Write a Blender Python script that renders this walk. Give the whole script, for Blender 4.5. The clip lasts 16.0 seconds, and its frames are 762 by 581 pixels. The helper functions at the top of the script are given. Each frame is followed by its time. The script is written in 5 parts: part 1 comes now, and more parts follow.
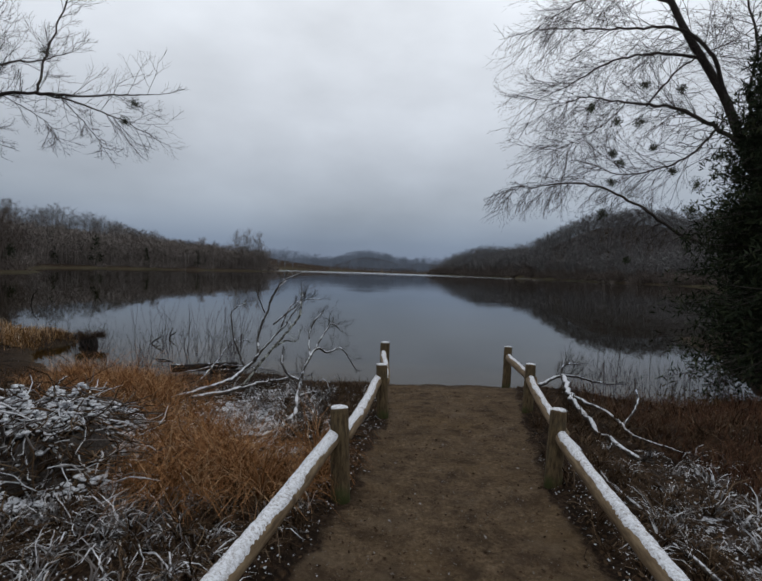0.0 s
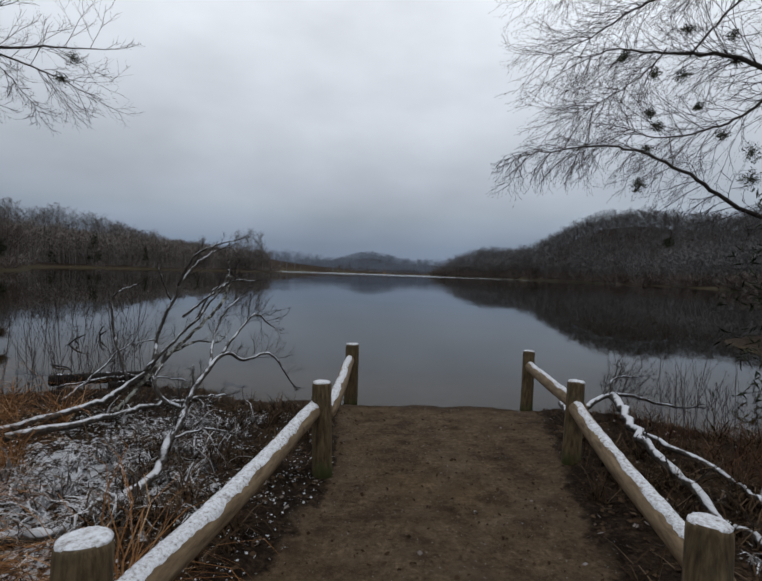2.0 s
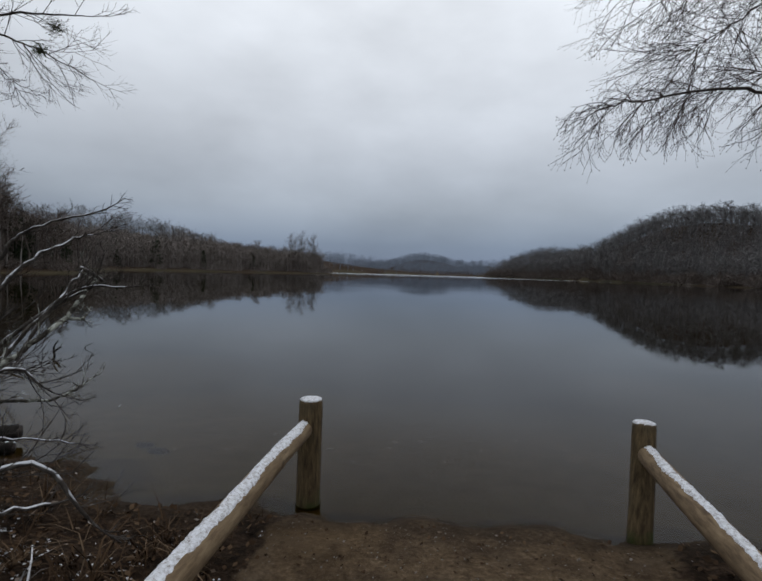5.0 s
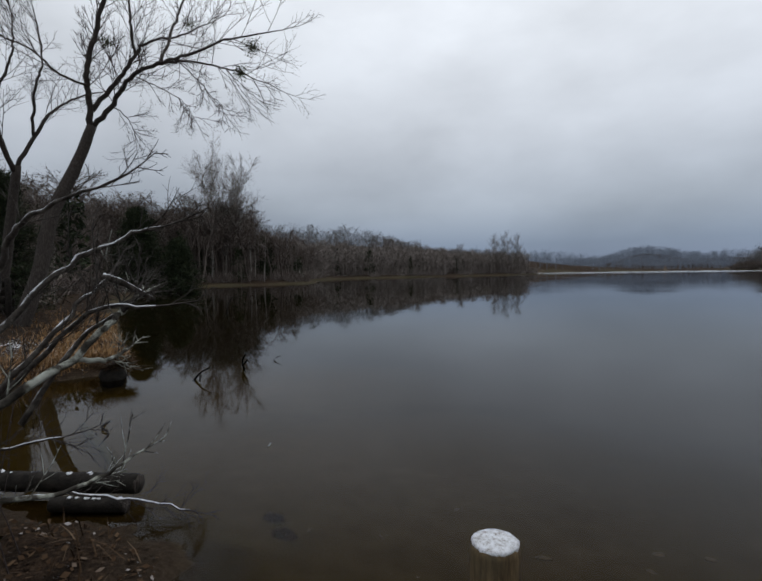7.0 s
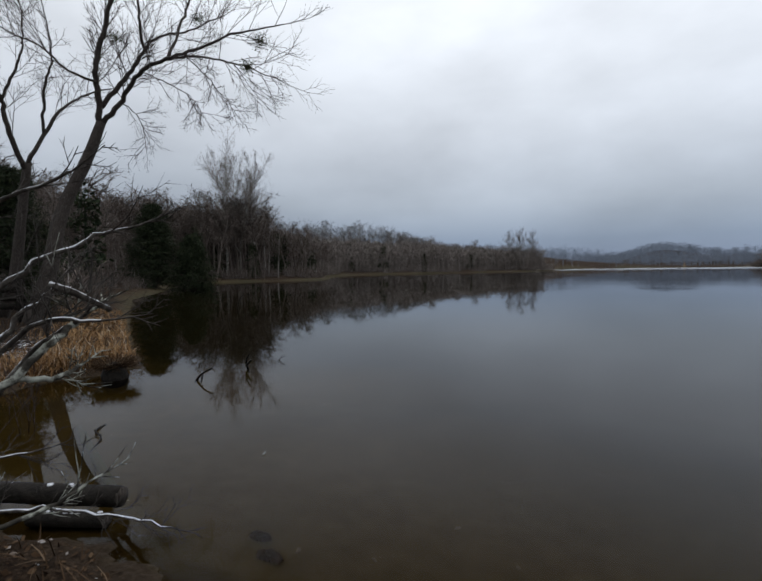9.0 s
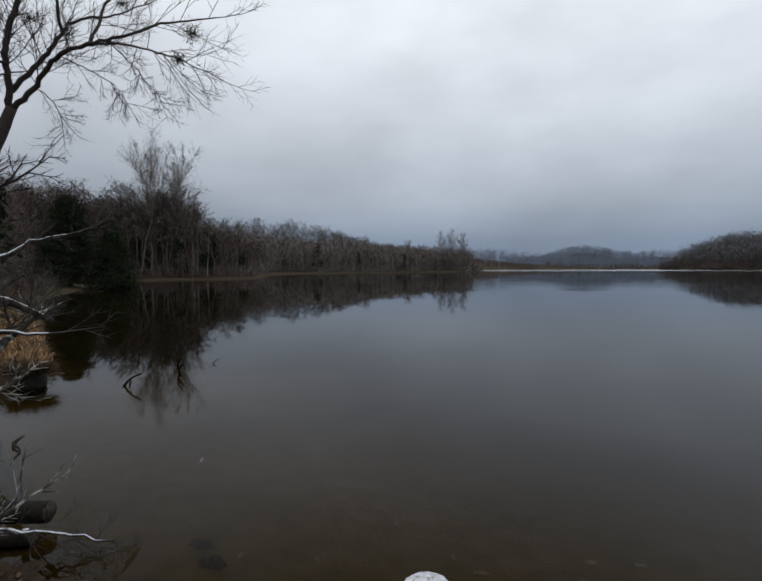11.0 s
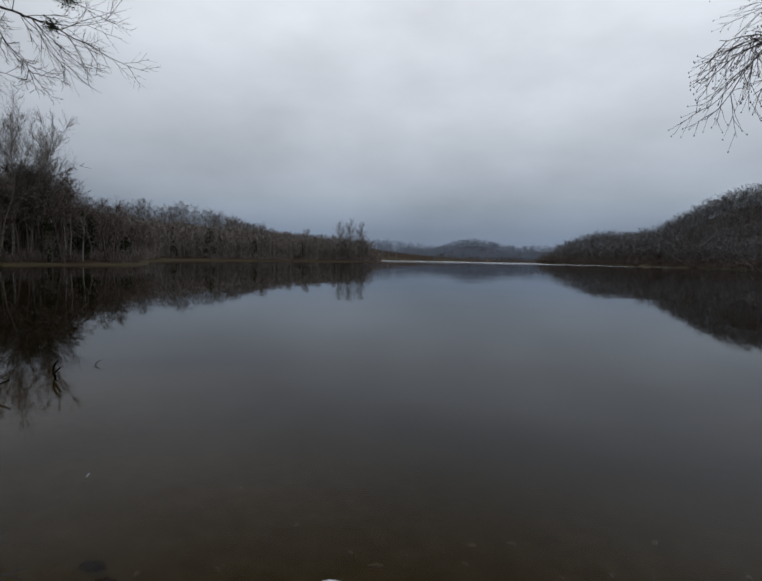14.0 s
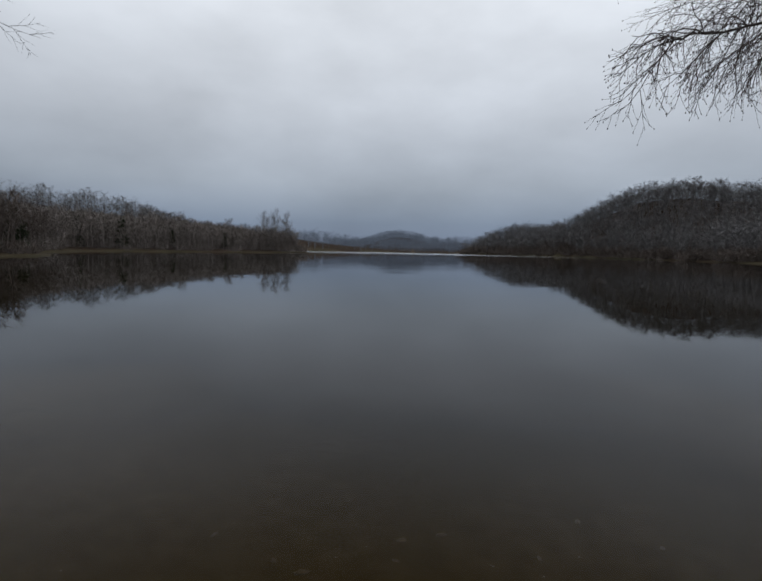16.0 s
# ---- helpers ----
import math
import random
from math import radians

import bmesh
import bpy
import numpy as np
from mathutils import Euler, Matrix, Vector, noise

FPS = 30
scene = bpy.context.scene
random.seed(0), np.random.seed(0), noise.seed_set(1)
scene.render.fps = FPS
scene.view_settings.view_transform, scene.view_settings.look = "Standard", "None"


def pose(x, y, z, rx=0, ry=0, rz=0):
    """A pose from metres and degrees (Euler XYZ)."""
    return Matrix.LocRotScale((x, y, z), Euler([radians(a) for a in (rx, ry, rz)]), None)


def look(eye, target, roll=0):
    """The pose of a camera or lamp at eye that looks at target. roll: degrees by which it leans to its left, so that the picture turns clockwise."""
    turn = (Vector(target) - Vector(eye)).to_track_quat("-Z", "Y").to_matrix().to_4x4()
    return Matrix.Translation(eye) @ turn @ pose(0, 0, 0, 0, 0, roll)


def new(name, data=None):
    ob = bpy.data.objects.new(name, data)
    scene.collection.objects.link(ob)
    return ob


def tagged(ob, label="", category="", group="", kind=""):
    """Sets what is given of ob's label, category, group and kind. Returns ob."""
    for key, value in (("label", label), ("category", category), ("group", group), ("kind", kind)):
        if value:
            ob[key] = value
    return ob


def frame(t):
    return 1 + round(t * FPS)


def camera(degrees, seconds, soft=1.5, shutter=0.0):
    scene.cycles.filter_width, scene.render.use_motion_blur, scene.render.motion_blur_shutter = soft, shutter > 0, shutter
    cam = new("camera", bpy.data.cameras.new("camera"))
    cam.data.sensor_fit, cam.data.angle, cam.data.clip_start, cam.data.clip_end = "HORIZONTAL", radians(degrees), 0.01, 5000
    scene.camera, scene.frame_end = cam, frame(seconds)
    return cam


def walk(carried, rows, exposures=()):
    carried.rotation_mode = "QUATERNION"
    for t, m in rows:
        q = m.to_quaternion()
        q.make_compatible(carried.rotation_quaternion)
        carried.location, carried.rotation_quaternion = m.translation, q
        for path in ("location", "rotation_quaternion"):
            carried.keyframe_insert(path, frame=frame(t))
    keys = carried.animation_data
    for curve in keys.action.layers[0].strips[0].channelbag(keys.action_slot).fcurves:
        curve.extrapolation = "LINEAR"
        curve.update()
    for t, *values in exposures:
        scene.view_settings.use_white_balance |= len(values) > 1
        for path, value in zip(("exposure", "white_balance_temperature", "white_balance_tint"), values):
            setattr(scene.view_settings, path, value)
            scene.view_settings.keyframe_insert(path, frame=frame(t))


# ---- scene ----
cam = camera(76.0, 16.0, soft=1.8)
# seconds, x, y, z, pitch, roll, yaw
PATH = [
    (0, -0.000, 0.000, 1.610, -2.25, -1.79, 0.00),
    (0.5, 0.101, 0.581, 1.528, -1.70, -1.83, -1.92),
    (1, 0.230, 1.162, 1.438, -2.27, -2.01, -2.20),
    (1.5, 0.354, 1.744, 1.360, -2.32, -1.95, -0.73),
    (2, 0.412, 2.267, 1.294, -2.08, -1.94, 0.32),
    (2.5, 0.501, 2.808, 1.250, -2.19, -1.83, 1.69),
    (3, 0.565, 3.226, 1.234, -2.41, -1.68, 1.83),
    (5.5, 0.855, 5.140, 1.300, -1.88, -1.61, 10.92),
    (6, 0.800, 5.670, 1.275, -1.93, -0.06, 18.10),
    (6.5, 0.640, 6.010, 1.265, -2.10, 0.41, 23.99),
    (7, 0.505, 6.225, 1.262, -1.96, 0.89, 30.16),
    (7.5, 0.507, 6.401, 1.281, -2.44, 0.90, 34.01),
    (8, 0.517, 6.468, 1.289, -2.57, 0.91, 34.68),
    (8.5, 0.507, 6.472, 1.293, -2.43, 0.87, 33.58),
    (9, 0.497, 6.457, 1.301, -2.40, 0.78, 31.82),
    (11.5, 0.497, 6.340, 1.354, -2.40, 0.03, 22.11),
    (12, 0.501, 6.334, 1.360, -2.11, -0.19, 20.19),
    (12.5, 0.499, 6.287, 1.376, -1.76, -0.51, 18.46),
    (13, 0.499, 6.213, 1.426, -1.83, -0.85, 16.64),
    (13.5, 0.503, 6.217, 1.488, -2.47, -1.29, 14.44),
    (14, 0.520, 6.220, 1.500, -3.75, -1.08, 12.23),
    (14.5, 0.532, 6.250, 1.500, -4.72, -0.78, 10.16),
    (15, 0.521, 6.280, 1.500, -5.06, -0.81, 7.87),
    (15.5, 0.494, 6.310, 1.492, -4.88, -0.92, 5.41),
    (16, 0.503, 6.400, 1.466, -4.65, -1.10, 3.67),
]
walk(cam, [(t, pose(x, y, z, 90 + a, b, g)) for t, x, y, z, a, b, g in PATH], exposures=[(0.0, 0.0), (6.3, 0.0), (7.8, 0.2), (9.2, 0.25), (11.5, 0.02), (14.0, -0.06), (16.0, -0.06)])

# ---- sky and light: low overcast, brighter towards the upper right ----
SUN_ELEVATION, SUN_TURN = radians(78), radians(40)
world = bpy.data.worlds.new("overcast_sky")
world.use_nodes = True
scene.world = world


def overcast():
    nt = world.node_tree
    n, l = nt.nodes, nt.links
    n.clear()
    out = n.new("ShaderNodeOutputWorld")
    back = n.new("ShaderNodeBackground")
    sky = n.new("ShaderNodeTexSky")
    sky.sky_type, sky.sun_disc = "NISHITA", False
    sky.sun_elevation, sky.sun_rotation = SUN_ELEVATION, SUN_TURN
    dim = n.new("ShaderNodeVectorMath")
    dim.operation = "SCALE"
    dim.inputs["Scale"].default_value = 0.1
    l.new(sky.outputs[0], dim.inputs[0])
    co = n.new("ShaderNodeTexCoord")
    sep = n.new("ShaderNodeSeparateXYZ")
    l.new(co.outputs["Generated"], sep.inputs[0])
    ramp = n.new("ShaderNodeValToRGB")
    stops = [(0.0, (0.145, 0.19, 0.285)), (0.055, (0.195, 0.245, 0.33)), (0.13, (0.355, 0.40, 0.465)),
             (0.26, (0.545, 0.585, 0.645)), (0.48, (0.80, 0.84, 0.895)), (1.0, (0.70, 0.735, 0.79))]
    e = ramp.color_ramp.elements
    for i, (p, c) in enumerate(stops):
        if i > 1:
            e.new(p)
        e[i].position = p
        e[i].color = (*c, 1)
    l.new(sep.outputs["Z"], ramp.inputs[0])
    # cloud bellies, stretched flat along the horizon
    mp = n.new("ShaderNodeMapping")
    mp.inputs["Scale"].default_value = (1.6, 1.6, 3.4)
    l.new(co.outputs["Generated"], mp.inputs[0])
    nz = n.new("ShaderNodeTexNoise")
    nz.inputs["Scale"].default_value, nz.inputs["Detail"].default_value = 1.7, 5
    nz.inputs["Roughness"].default_value = 0.5
    l.new(mp.outputs[0], nz.inputs["Vector"])
    rng = n.new("ShaderNodeMapRange")
    rng.inputs["From Min"].default_value, rng.inputs["From Max"].default_value = 0.32, 0.68
    rng.inputs["To Min"].default_value, rng.inputs["To Max"].default_value = 0.86, 1.12
    l.new(nz.outputs[0], rng.inputs["Value"])
    # the side where the sun stands behind the cloud
    dot = n.new("ShaderNodeVectorMath")
    dot.operation = "DOT_PRODUCT"
    dot.inputs[1].default_value = (math.sin(SUN_TURN), math.cos(SUN_TURN), 0.3)
    l.new(co.outputs["Generated"], dot.inputs[0])
    side = n.new("ShaderNodeMapRange")
    side.inputs["From Min"].default_value, side.inputs["From Max"].default_value = -0.4, 1.05
    side.inputs["To Min"].default_value, side.inputs["To Max"].default_value = 0.86, 1.12
    l.new(dot.outputs["Value"], side.inputs["Value"])
    mul = n.new("ShaderNodeMath")
    mul.operation = "MULTIPLY"
    l.new(rng.outputs[0], mul.inputs[0])
    l.new(side.outputs[0], mul.inputs[1])
    sc = n.new("ShaderNodeVectorMath")
    sc.operation = "SCALE"
    l.new(ramp.outputs[0], sc.inputs[0])
    l.new(mul.outputs[0], sc.inputs["Scale"])
    mix = n.new("ShaderNodeMix")
    mix.data_type = "RGBA"
    mix.inputs[0].default_value = 0.95
    l.new(dim.outputs[0], mix.inputs[6])
    l.new(sc.outputs[0], mix.inputs[7])
    l.new(mix.outputs[2], back.inputs[0])
    back.inputs[1].default_value = 1.0
    l.new(back.outputs[0], out.inputs[0])


overcast()
sun = new("sun", bpy.data.lights.new("sun", "SUN"))
sun.data.energy, sun.data.angle, sun.data.color = 0.5, radians(50), (1, 0.97, 0.93)
sun.matrix_world = look((0, 0, 0), (-math.sin(SUN_TURN), -math.cos(SUN_TURN), -math.tan(SUN_ELEVATION)))

# ---- materials ----


def material(name, build, rough=0.8, spec=0.3):
    """A node material; build(nodes, links, shader) wires the colour and the relief."""
    m = bpy.data.materials.new(name)
    m.use_nodes = True
    s = m.node_tree.nodes["Principled BSDF"]
    s.inputs["Roughness"].default_value = rough
    s.inputs["Specular IOR Level"].default_value = spec
    build(m.node_tree.nodes, m.node_tree.links, s)
    return m


def noise_node(n, l, scale, detail=4, rough=0.55, stretch=None, space="Object"):
    co = n.new("ShaderNodeTexCoord")
    t = n.new("ShaderNodeTexNoise")
    t.inputs["Scale"].default_value, t.inputs["Detail"].default_value, t.inputs["Roughness"].default_value = scale, detail, rough
    if stretch:
        mp = n.new("ShaderNodeMapping")
        mp.inputs["Scale"].default_value = stretch
        l.new(co.outputs[space], mp.inputs[0])
        l.new(mp.outputs[0], t.inputs["Vector"])
    else:
        l.new(co.outputs[space], t.inputs["Vector"])
    return t.outputs[0]


def ramp_node(n, l, value, stops):
    r = n.new("ShaderNodeValToRGB")
    e = r.color_ramp.elements
    for i, (p, c) in enumerate(stops):
        if i > 1:
            e.new(p)
        e[i].position = p
        e[i].color = (*c, 1)
    l.new(value, r.inputs[0])
    return r.outputs[0]


def mix_node(n, l, f, a, b, mode="MIX"):
    m = n.new("ShaderNodeMix")
    m.data_type, m.blend_type = "RGBA", mode
    for socket, v in ((m.inputs[0], f), (m.inputs[6], a), (m.inputs[7], b)):
        if isinstance(v, (int, float)):
            socket.default_value = v
        elif isinstance(v, tuple):
            socket.default_value = (*v, 1)
        else:
            l.new(v, socket)
    return m.outputs[2]


def range_node(n, l, v, a, b, c=0.0, d=1.0):
    r = n.new("ShaderNodeMapRange")
    for k, x in zip(("From Min", "From Max", "To Min", "To Max"), (a, b, c, d)):
        r.inputs[k].default_value = x
    l.new(v, r.inputs["Value"])
    return r.outputs[0]


def math_node(n, l, op, a, b):
    m = n.new("ShaderNodeMath")
    m.operation = op
    for s, v in zip(m.inputs, (a, b)):
        if isinstance(v, (int, float)):
            s.default_value = v
        else:
            l.new(v, s)
    return m.outputs[0]


def bump(n, l, s, height, strength, distance):
    b = n.new("ShaderNodeBump")
    b.inputs["Strength"].default_value, b.inputs["Distance"].default_value = strength, distance
    l.new(height, b.inputs["Height"])
    l.new(b.outputs[0], s.inputs["Normal"])


def plain(stops, scale, relief=0.3, depth=0.01, stretch=None, island=None):
    """Noise-driven colour with relief; island gives each loose piece a tone of its own."""
    def build(n, l, s):
        v = noise_node(n, l, scale, 5, 0.6, stretch)
        c = ramp_node(n, l, v, stops)
        big = noise_node(n, l, scale * 0.13, 2)
        c = mix_node(n, l, 0.35, c, ramp_node(n, l, big, [(0.3, (0.55, 0.55, 0.55)), (0.7, (1, 1, 1))]), "MULTIPLY")
        if island:
            g = n.new("ShaderNodeNewGeometry")
            r = n.new("ShaderNodeValToRGB")
            r.color_ramp.interpolation = "LINEAR"
            e = r.color_ramp.elements
            for i, (p, k) in enumerate(island):
                if i > 1:
                    e.new(p)
                e[i].position = p
                e[i].color = (*k, 1)
            l.new(g.outputs["Random Per Island"], r.inputs[0])
            c = mix_node(n, l, 0.75, c, r.outputs[0])
        l.new(c, s.inputs["Base Color"])
        bump(n, l, s, v, relief, depth)
    return build


def ground_paint(n, l, s):
    def attr(name):
        a = n.new("ShaderNodeAttribute")
        a.attribute_name = name
        return a.outputs["Fac"]
    fine = noise_node(n, l, 34, 6, 0.7)
    mid = noise_node(n, l, 5.5, 4, 0.6)
    grit = noise_node(n, l, 140, 3, 0.7)
    big = noise_node(n, l, 1.1, 3)
    scuff = noise_node(n, l, 2.6, 5, 0.7)
    dirt = ramp_node(n, l, fine, [(0.3, (0.057, 0.038, 0.022)), (0.5, (0.135, 0.094, 0.056)), (0.72, (0.235, 0.17, 0.11))])
    dirt = mix_node(n, l, range_node(n, l, mid, 0.4, 0.68), dirt, (0.06, 0.040, 0.025))
    dirt = mix_node(n, l, range_node(n, l, grit, 0.6, 0.72), dirt, (0.22, 0.175, 0.13))
    dirt = mix_node(n, l, range_node(n, l, big, 0.5, 0.75, 0, 0.4), dirt, (0.15, 0.096, 0.042))
    dirt = mix_node(n, l, range_node(n, l, scuff, 0.52, 0.7, 0, 0.55), dirt, (0.165, 0.125, 0.085))
    dirt = mix_node(n, l, range_node(n, l, scuff, 0.46, 0.34, 0, 0.6), dirt, (0.036, 0.024, 0.015))
    litter = ramp_node(n, l, fine, [(0.32, (0.012, 0.008, 0.006)), (0.5, (0.04, 0.026, 0.017)), (0.7, (0.10, 0.066, 0.042))])
    litter = mix_node(n, l, range_node(n, l, mid, 0.42, 0.62, 0, 0.85), litter, (0.013, 0.009, 0.006))
    mud = ramp_node(n, l, fine, [(0.3, (0.03, 0.021, 0.014)), (0.7, (0.075, 0.055, 0.038))])
    silt = ramp_node(n, l, mid, [(0.35, (0.118, 0.097, 0.05)), (0.65, (0.145, 0.12, 0.068))])
    silt = mix_node(n, l, range_node(n, l, fine, 0.6, 0.74, 0, 0.4), silt, (0.2, 0.17, 0.12))
    # mud with the dimness of murky water painted into its colour
    murky_mud = (0.024, 0.023, 0.015)
    edge = math_node(n, l, "ADD", attr("path"), range_node(n, l, mid, 0.3, 0.7, -0.22, 0.22))
    c = mix_node(n, l, range_node(n, l, edge, 0.42, 0.58), litter, dirt)
    c = mix_node(n, l, attr("shore"), c, mud)
    c = mix_node(n, l, attr("under"), c, silt)
    c = mix_node(n, l, attr("murk"), c, murky_mud)
    white = math_node(n, l, "ADD", attr("snow"), range_node(n, l, fine, 0.3, 0.7, -0.42, 0.42))
    white = math_node(n, l, "ADD", white, range_node(n, l, mid, 0.3, 0.7, -0.3, 0.3))
    c = mix_node(n, l, range_node(n, l, white, 0.52, 0.66), c, (0.72, 0.74, 0.78))
    l.new(c, s.inputs["Base Color"])
    h = math_node(n, l, "ADD", math_node(n, l, "ADD", math_node(n, l, "MULTIPLY", mid, 1.6), math_node(n, l, "MULTIPLY", scuff, 1.8)), math_node(n, l, "ADD", fine, math_node(n, l, "MULTIPLY", grit, 0.8)))
    bump(n, l, s, h, 0.9, 0.028)


def wood_post(n, l, s):
    grain = noise_node(n, l, 9, 6, 0.65, (6, 6, 0.9))
    c = ramp_node(n, l, grain, [(0.3, (0.026, 0.017, 0.008)), (0.5, (0.08, 0.054, 0.026)), (0.7, (0.16, 0.115, 0.058))])
    blot = noise_node(n, l, 7, 4)
    c = mix_node(n, l, range_node(n, l, blot, 0.5, 0.7, 0, 0.6), c, (0.055, 0.048, 0.028))
    co = n.new("ShaderNodeTexCoord")
    sep = n.new("ShaderNodeSeparateXYZ")
    l.new(co.outputs["Object"], sep.inputs[0])
    low = math_node(n, l, "ADD", range_node(n, l, sep.outputs["Z"], 0.28, 0.0), range_node(n, l, blot, 0.3, 0.7, -0.5, 0.3))
    c = mix_node(n, l, math_node(n, l, "MULTIPLY", range_node(n, l, low, 0.25, 0.8), 0.8), c, (0.045, 0.06, 0.014))
    l.new(c, s.inputs["Base Color"])
    bump(n, l, s, grain, 0.5, 0.006)


def wood_rail(n, l, s):
    grain = noise_node(n, l, 8, 6, 0.65, (5, 0.8, 5))
    c = ramp_node(n, l, grain, [(0.3, (0.06, 0.038, 0.02)), (0.5, (0.16, 0.11, 0.062)), (0.72, (0.27, 0.2, 0.12))])
    knot = noise_node(n, l, 5, 2, 0.4)
    c = mix_node(n, l, range_node(n, l, knot, 0.66, 0.72, 0, 0.8), c, (0.05, 0.03, 0.018))
    l.new(c, s.inputs["Base Color"])
    bump(n, l, s, grain, 0.5, 0.006)


def snow_paint(n, l, s):
    v = noise_node(n, l, 60, 6, 0.75)
    l.new(ramp_node(n, l, v, [(0.34, (0.17, 0.14, 0.11)), (0.43, (0.46, 0.46, 0.47)), (0.55, (0.68, 0.7, 0.74)), (0.75, (0.8, 0.82, 0.86))]), s.inputs["Base Color"])
    bump(n, l, s, v, 0.6, 0.008)


def branch_snowy(n, l, s):
    """Dead wood with lichen; fresh snow lies on what faces up."""
    v = noise_node(n, l, 30, 5, 0.65)
    c = ramp_node(n, l, v, [(0.32, (0.014, 0.011, 0.009)), (0.52, (0.05, 0.042, 0.035)), (0.66, (0.11, 0.1, 0.088)), (0.8, (0.26, 0.27, 0.24))])
    g = n.new("ShaderNodeNewGeometry")
    sep = n.new("ShaderNodeSeparateXYZ")
    l.new(g.outputs["Normal"], sep.inputs[0])
    up = math_node(n, l, "ADD", sep.outputs["Z"], range_node(n, l, noise_node(n, l, 12, 3), 0.3, 0.7, -0.45, 0.35))
    c = mix_node(n, l, range_node(n, l, up, 0.45, 0.75, 0, 0.88), c, (0.68, 0.7, 0.74))
    l.new(c, s.inputs["Base Color"])
    bump(n, l, s, v, 0.5, 0.006)


def water_paint():
    m = bpy.data.materials.new("lake_water")
    m.use_nodes = True
    n, l = m.node_tree.nodes, m.node_tree.links
    n.clear()
    out, mix = n.new("ShaderNodeOutputMaterial"), n.new("ShaderNodeMixShader")
    clear, gloss, fr = n.new("ShaderNodeBsdfTransparent"), n.new("ShaderNodeBsdfGlossy"), n.new("ShaderNodeFresnel")
    clear.inputs[0].default_value = (0.54, 0.465, 0.275, 1)
    gloss.inputs["Roughness"].default_value = 0.015
    gloss.inputs["Color"].default_value = (0.95, 0.96, 0.98, 1)
    fr.inputs["IOR"].default_value = 1.19
    calm = noise_node(n, l, 0.02, 3, 0.5, (0.3, 1.6, 1.0))
    wave = noise_node(n, l, 1.0, 3, 0.5, (0.45, 1.5, 1.0))
    wide = noise_node(n, l, 0.12, 2, 0.5, (0.5, 1.6, 1.0))
    h = math_node(n, l, "MULTIPLY", wave, range_node(n, l, calm, 0.5, 0.64, 0.1, 1.6))
    h = math_node(n, l, "ADD", h, math_node(n, l, "MULTIPLY", wide, 1.5))
    # sheltered and still by the bank; a breeze ruffles the open water far out
    co = n.new("ShaderNodeTexCoord")
    sep = n.new("ShaderNodeSeparateXYZ")
    l.new(co.outputs["Object"], sep.inputs[0])
    h = math_node(n, l, "MULTIPLY", h, range_node(n, l, sep.outputs["Y"], 14, 70, 0.12, 2.0))
    streak = noise_node(n, l, 0.05, 3, 0.5, (0.12, 1.2, 1.0))
    far = range_node(n, l, sep.outputs["Y"], 170, 320)
    breeze = math_node(n, l, "MULTIPLY", far, range_node(n, l, streak, 0.44, 0.54))
    l.new(range_node(n, l, breeze, 0, 1, 0.012, 0.22), gloss.inputs["Roughness"])
    b = n.new("ShaderNodeBump")
    b.inputs["Strength"].default_value, b.inputs["Distance"].default_value = 0.3, 0.022
    l.new(h, b.inputs["Height"])
    l.new(b.outputs[0], gloss.inputs["Normal"])
    l.new(b.outputs[0], fr.inputs["Normal"])
    l.new(range_node(n, l, fr.outputs[0], 0.011, 1.0), mix.inputs[0])
    l.new(clear.outputs[0], mix.inputs[1])
    l.new(gloss.outputs[0], mix.inputs[2])
    l.new(mix.outputs[0], out.inputs[0])
    return m


GROUND = material("leaf_litter_and_dirt", ground_paint, 0.95, 0.06)
POST = material("weathered_pine_post", wood_post, 0.85)
RAIL = material("weathered_pine_rail", wood_rail, 0.8)
SNOW = material("fresh_snow", snow_paint, 0.7, 0.3)
DEADWOOD = material("snowy_dead_wood", branch_snowy, 0.85)
WATER = water_paint()
BARK = material("grey_brown_bark", plain([(0.3, (0.02, 0.016, 0.014)), (0.55, (0.06, 0.05, 0.043)), (0.75, (0.115, 0.1, 0.09))], 22, 0.6, 0.02, (3, 3, 0.6)), 0.9, 0.2)
TWIG = material("dark_twigs", plain([(0.3, (0.025, 0.019, 0.018)), (0.7, (0.075, 0.058, 0.052))], 40), 0.85, 0.2)
PALE_BARK = material("pale_sycamore_bark", plain([(0.3, (0.1, 0.088, 0.075)), (0.5, (0.2, 0.18, 0.155)), (0.7, (0.36, 0.335, 0.3))], 3, 0.4, 0.02), 0.85, 0.2)
WOODS = material("far_bare_twigs", plain([(0.3, (0.05, 0.043, 0.04)), (0.7, (0.125, 0.108, 0.1))], 0.4, 0.0, 0.01, None,
                                         [(0.0, (0.055, 0.042, 0.035)), (0.5, (0.115, 0.09, 0.076)), (0.9, (0.18, 0.15, 0.13)), (1.0, (0.32, 0.3, 0.28))]), 0.9, 0.1)
# lightened for haze on the far shore; sycamore crowns are pale themselves
FARSHORE = material("pale_hazed_twigs", plain([(0.3, (0.12, 0.104, 0.096)), (0.7, (0.22, 0.195, 0.18))], 0.3, 0.0, 0.01, None,
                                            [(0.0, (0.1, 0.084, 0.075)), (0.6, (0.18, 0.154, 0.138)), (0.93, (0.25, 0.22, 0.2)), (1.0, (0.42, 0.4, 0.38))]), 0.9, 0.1)
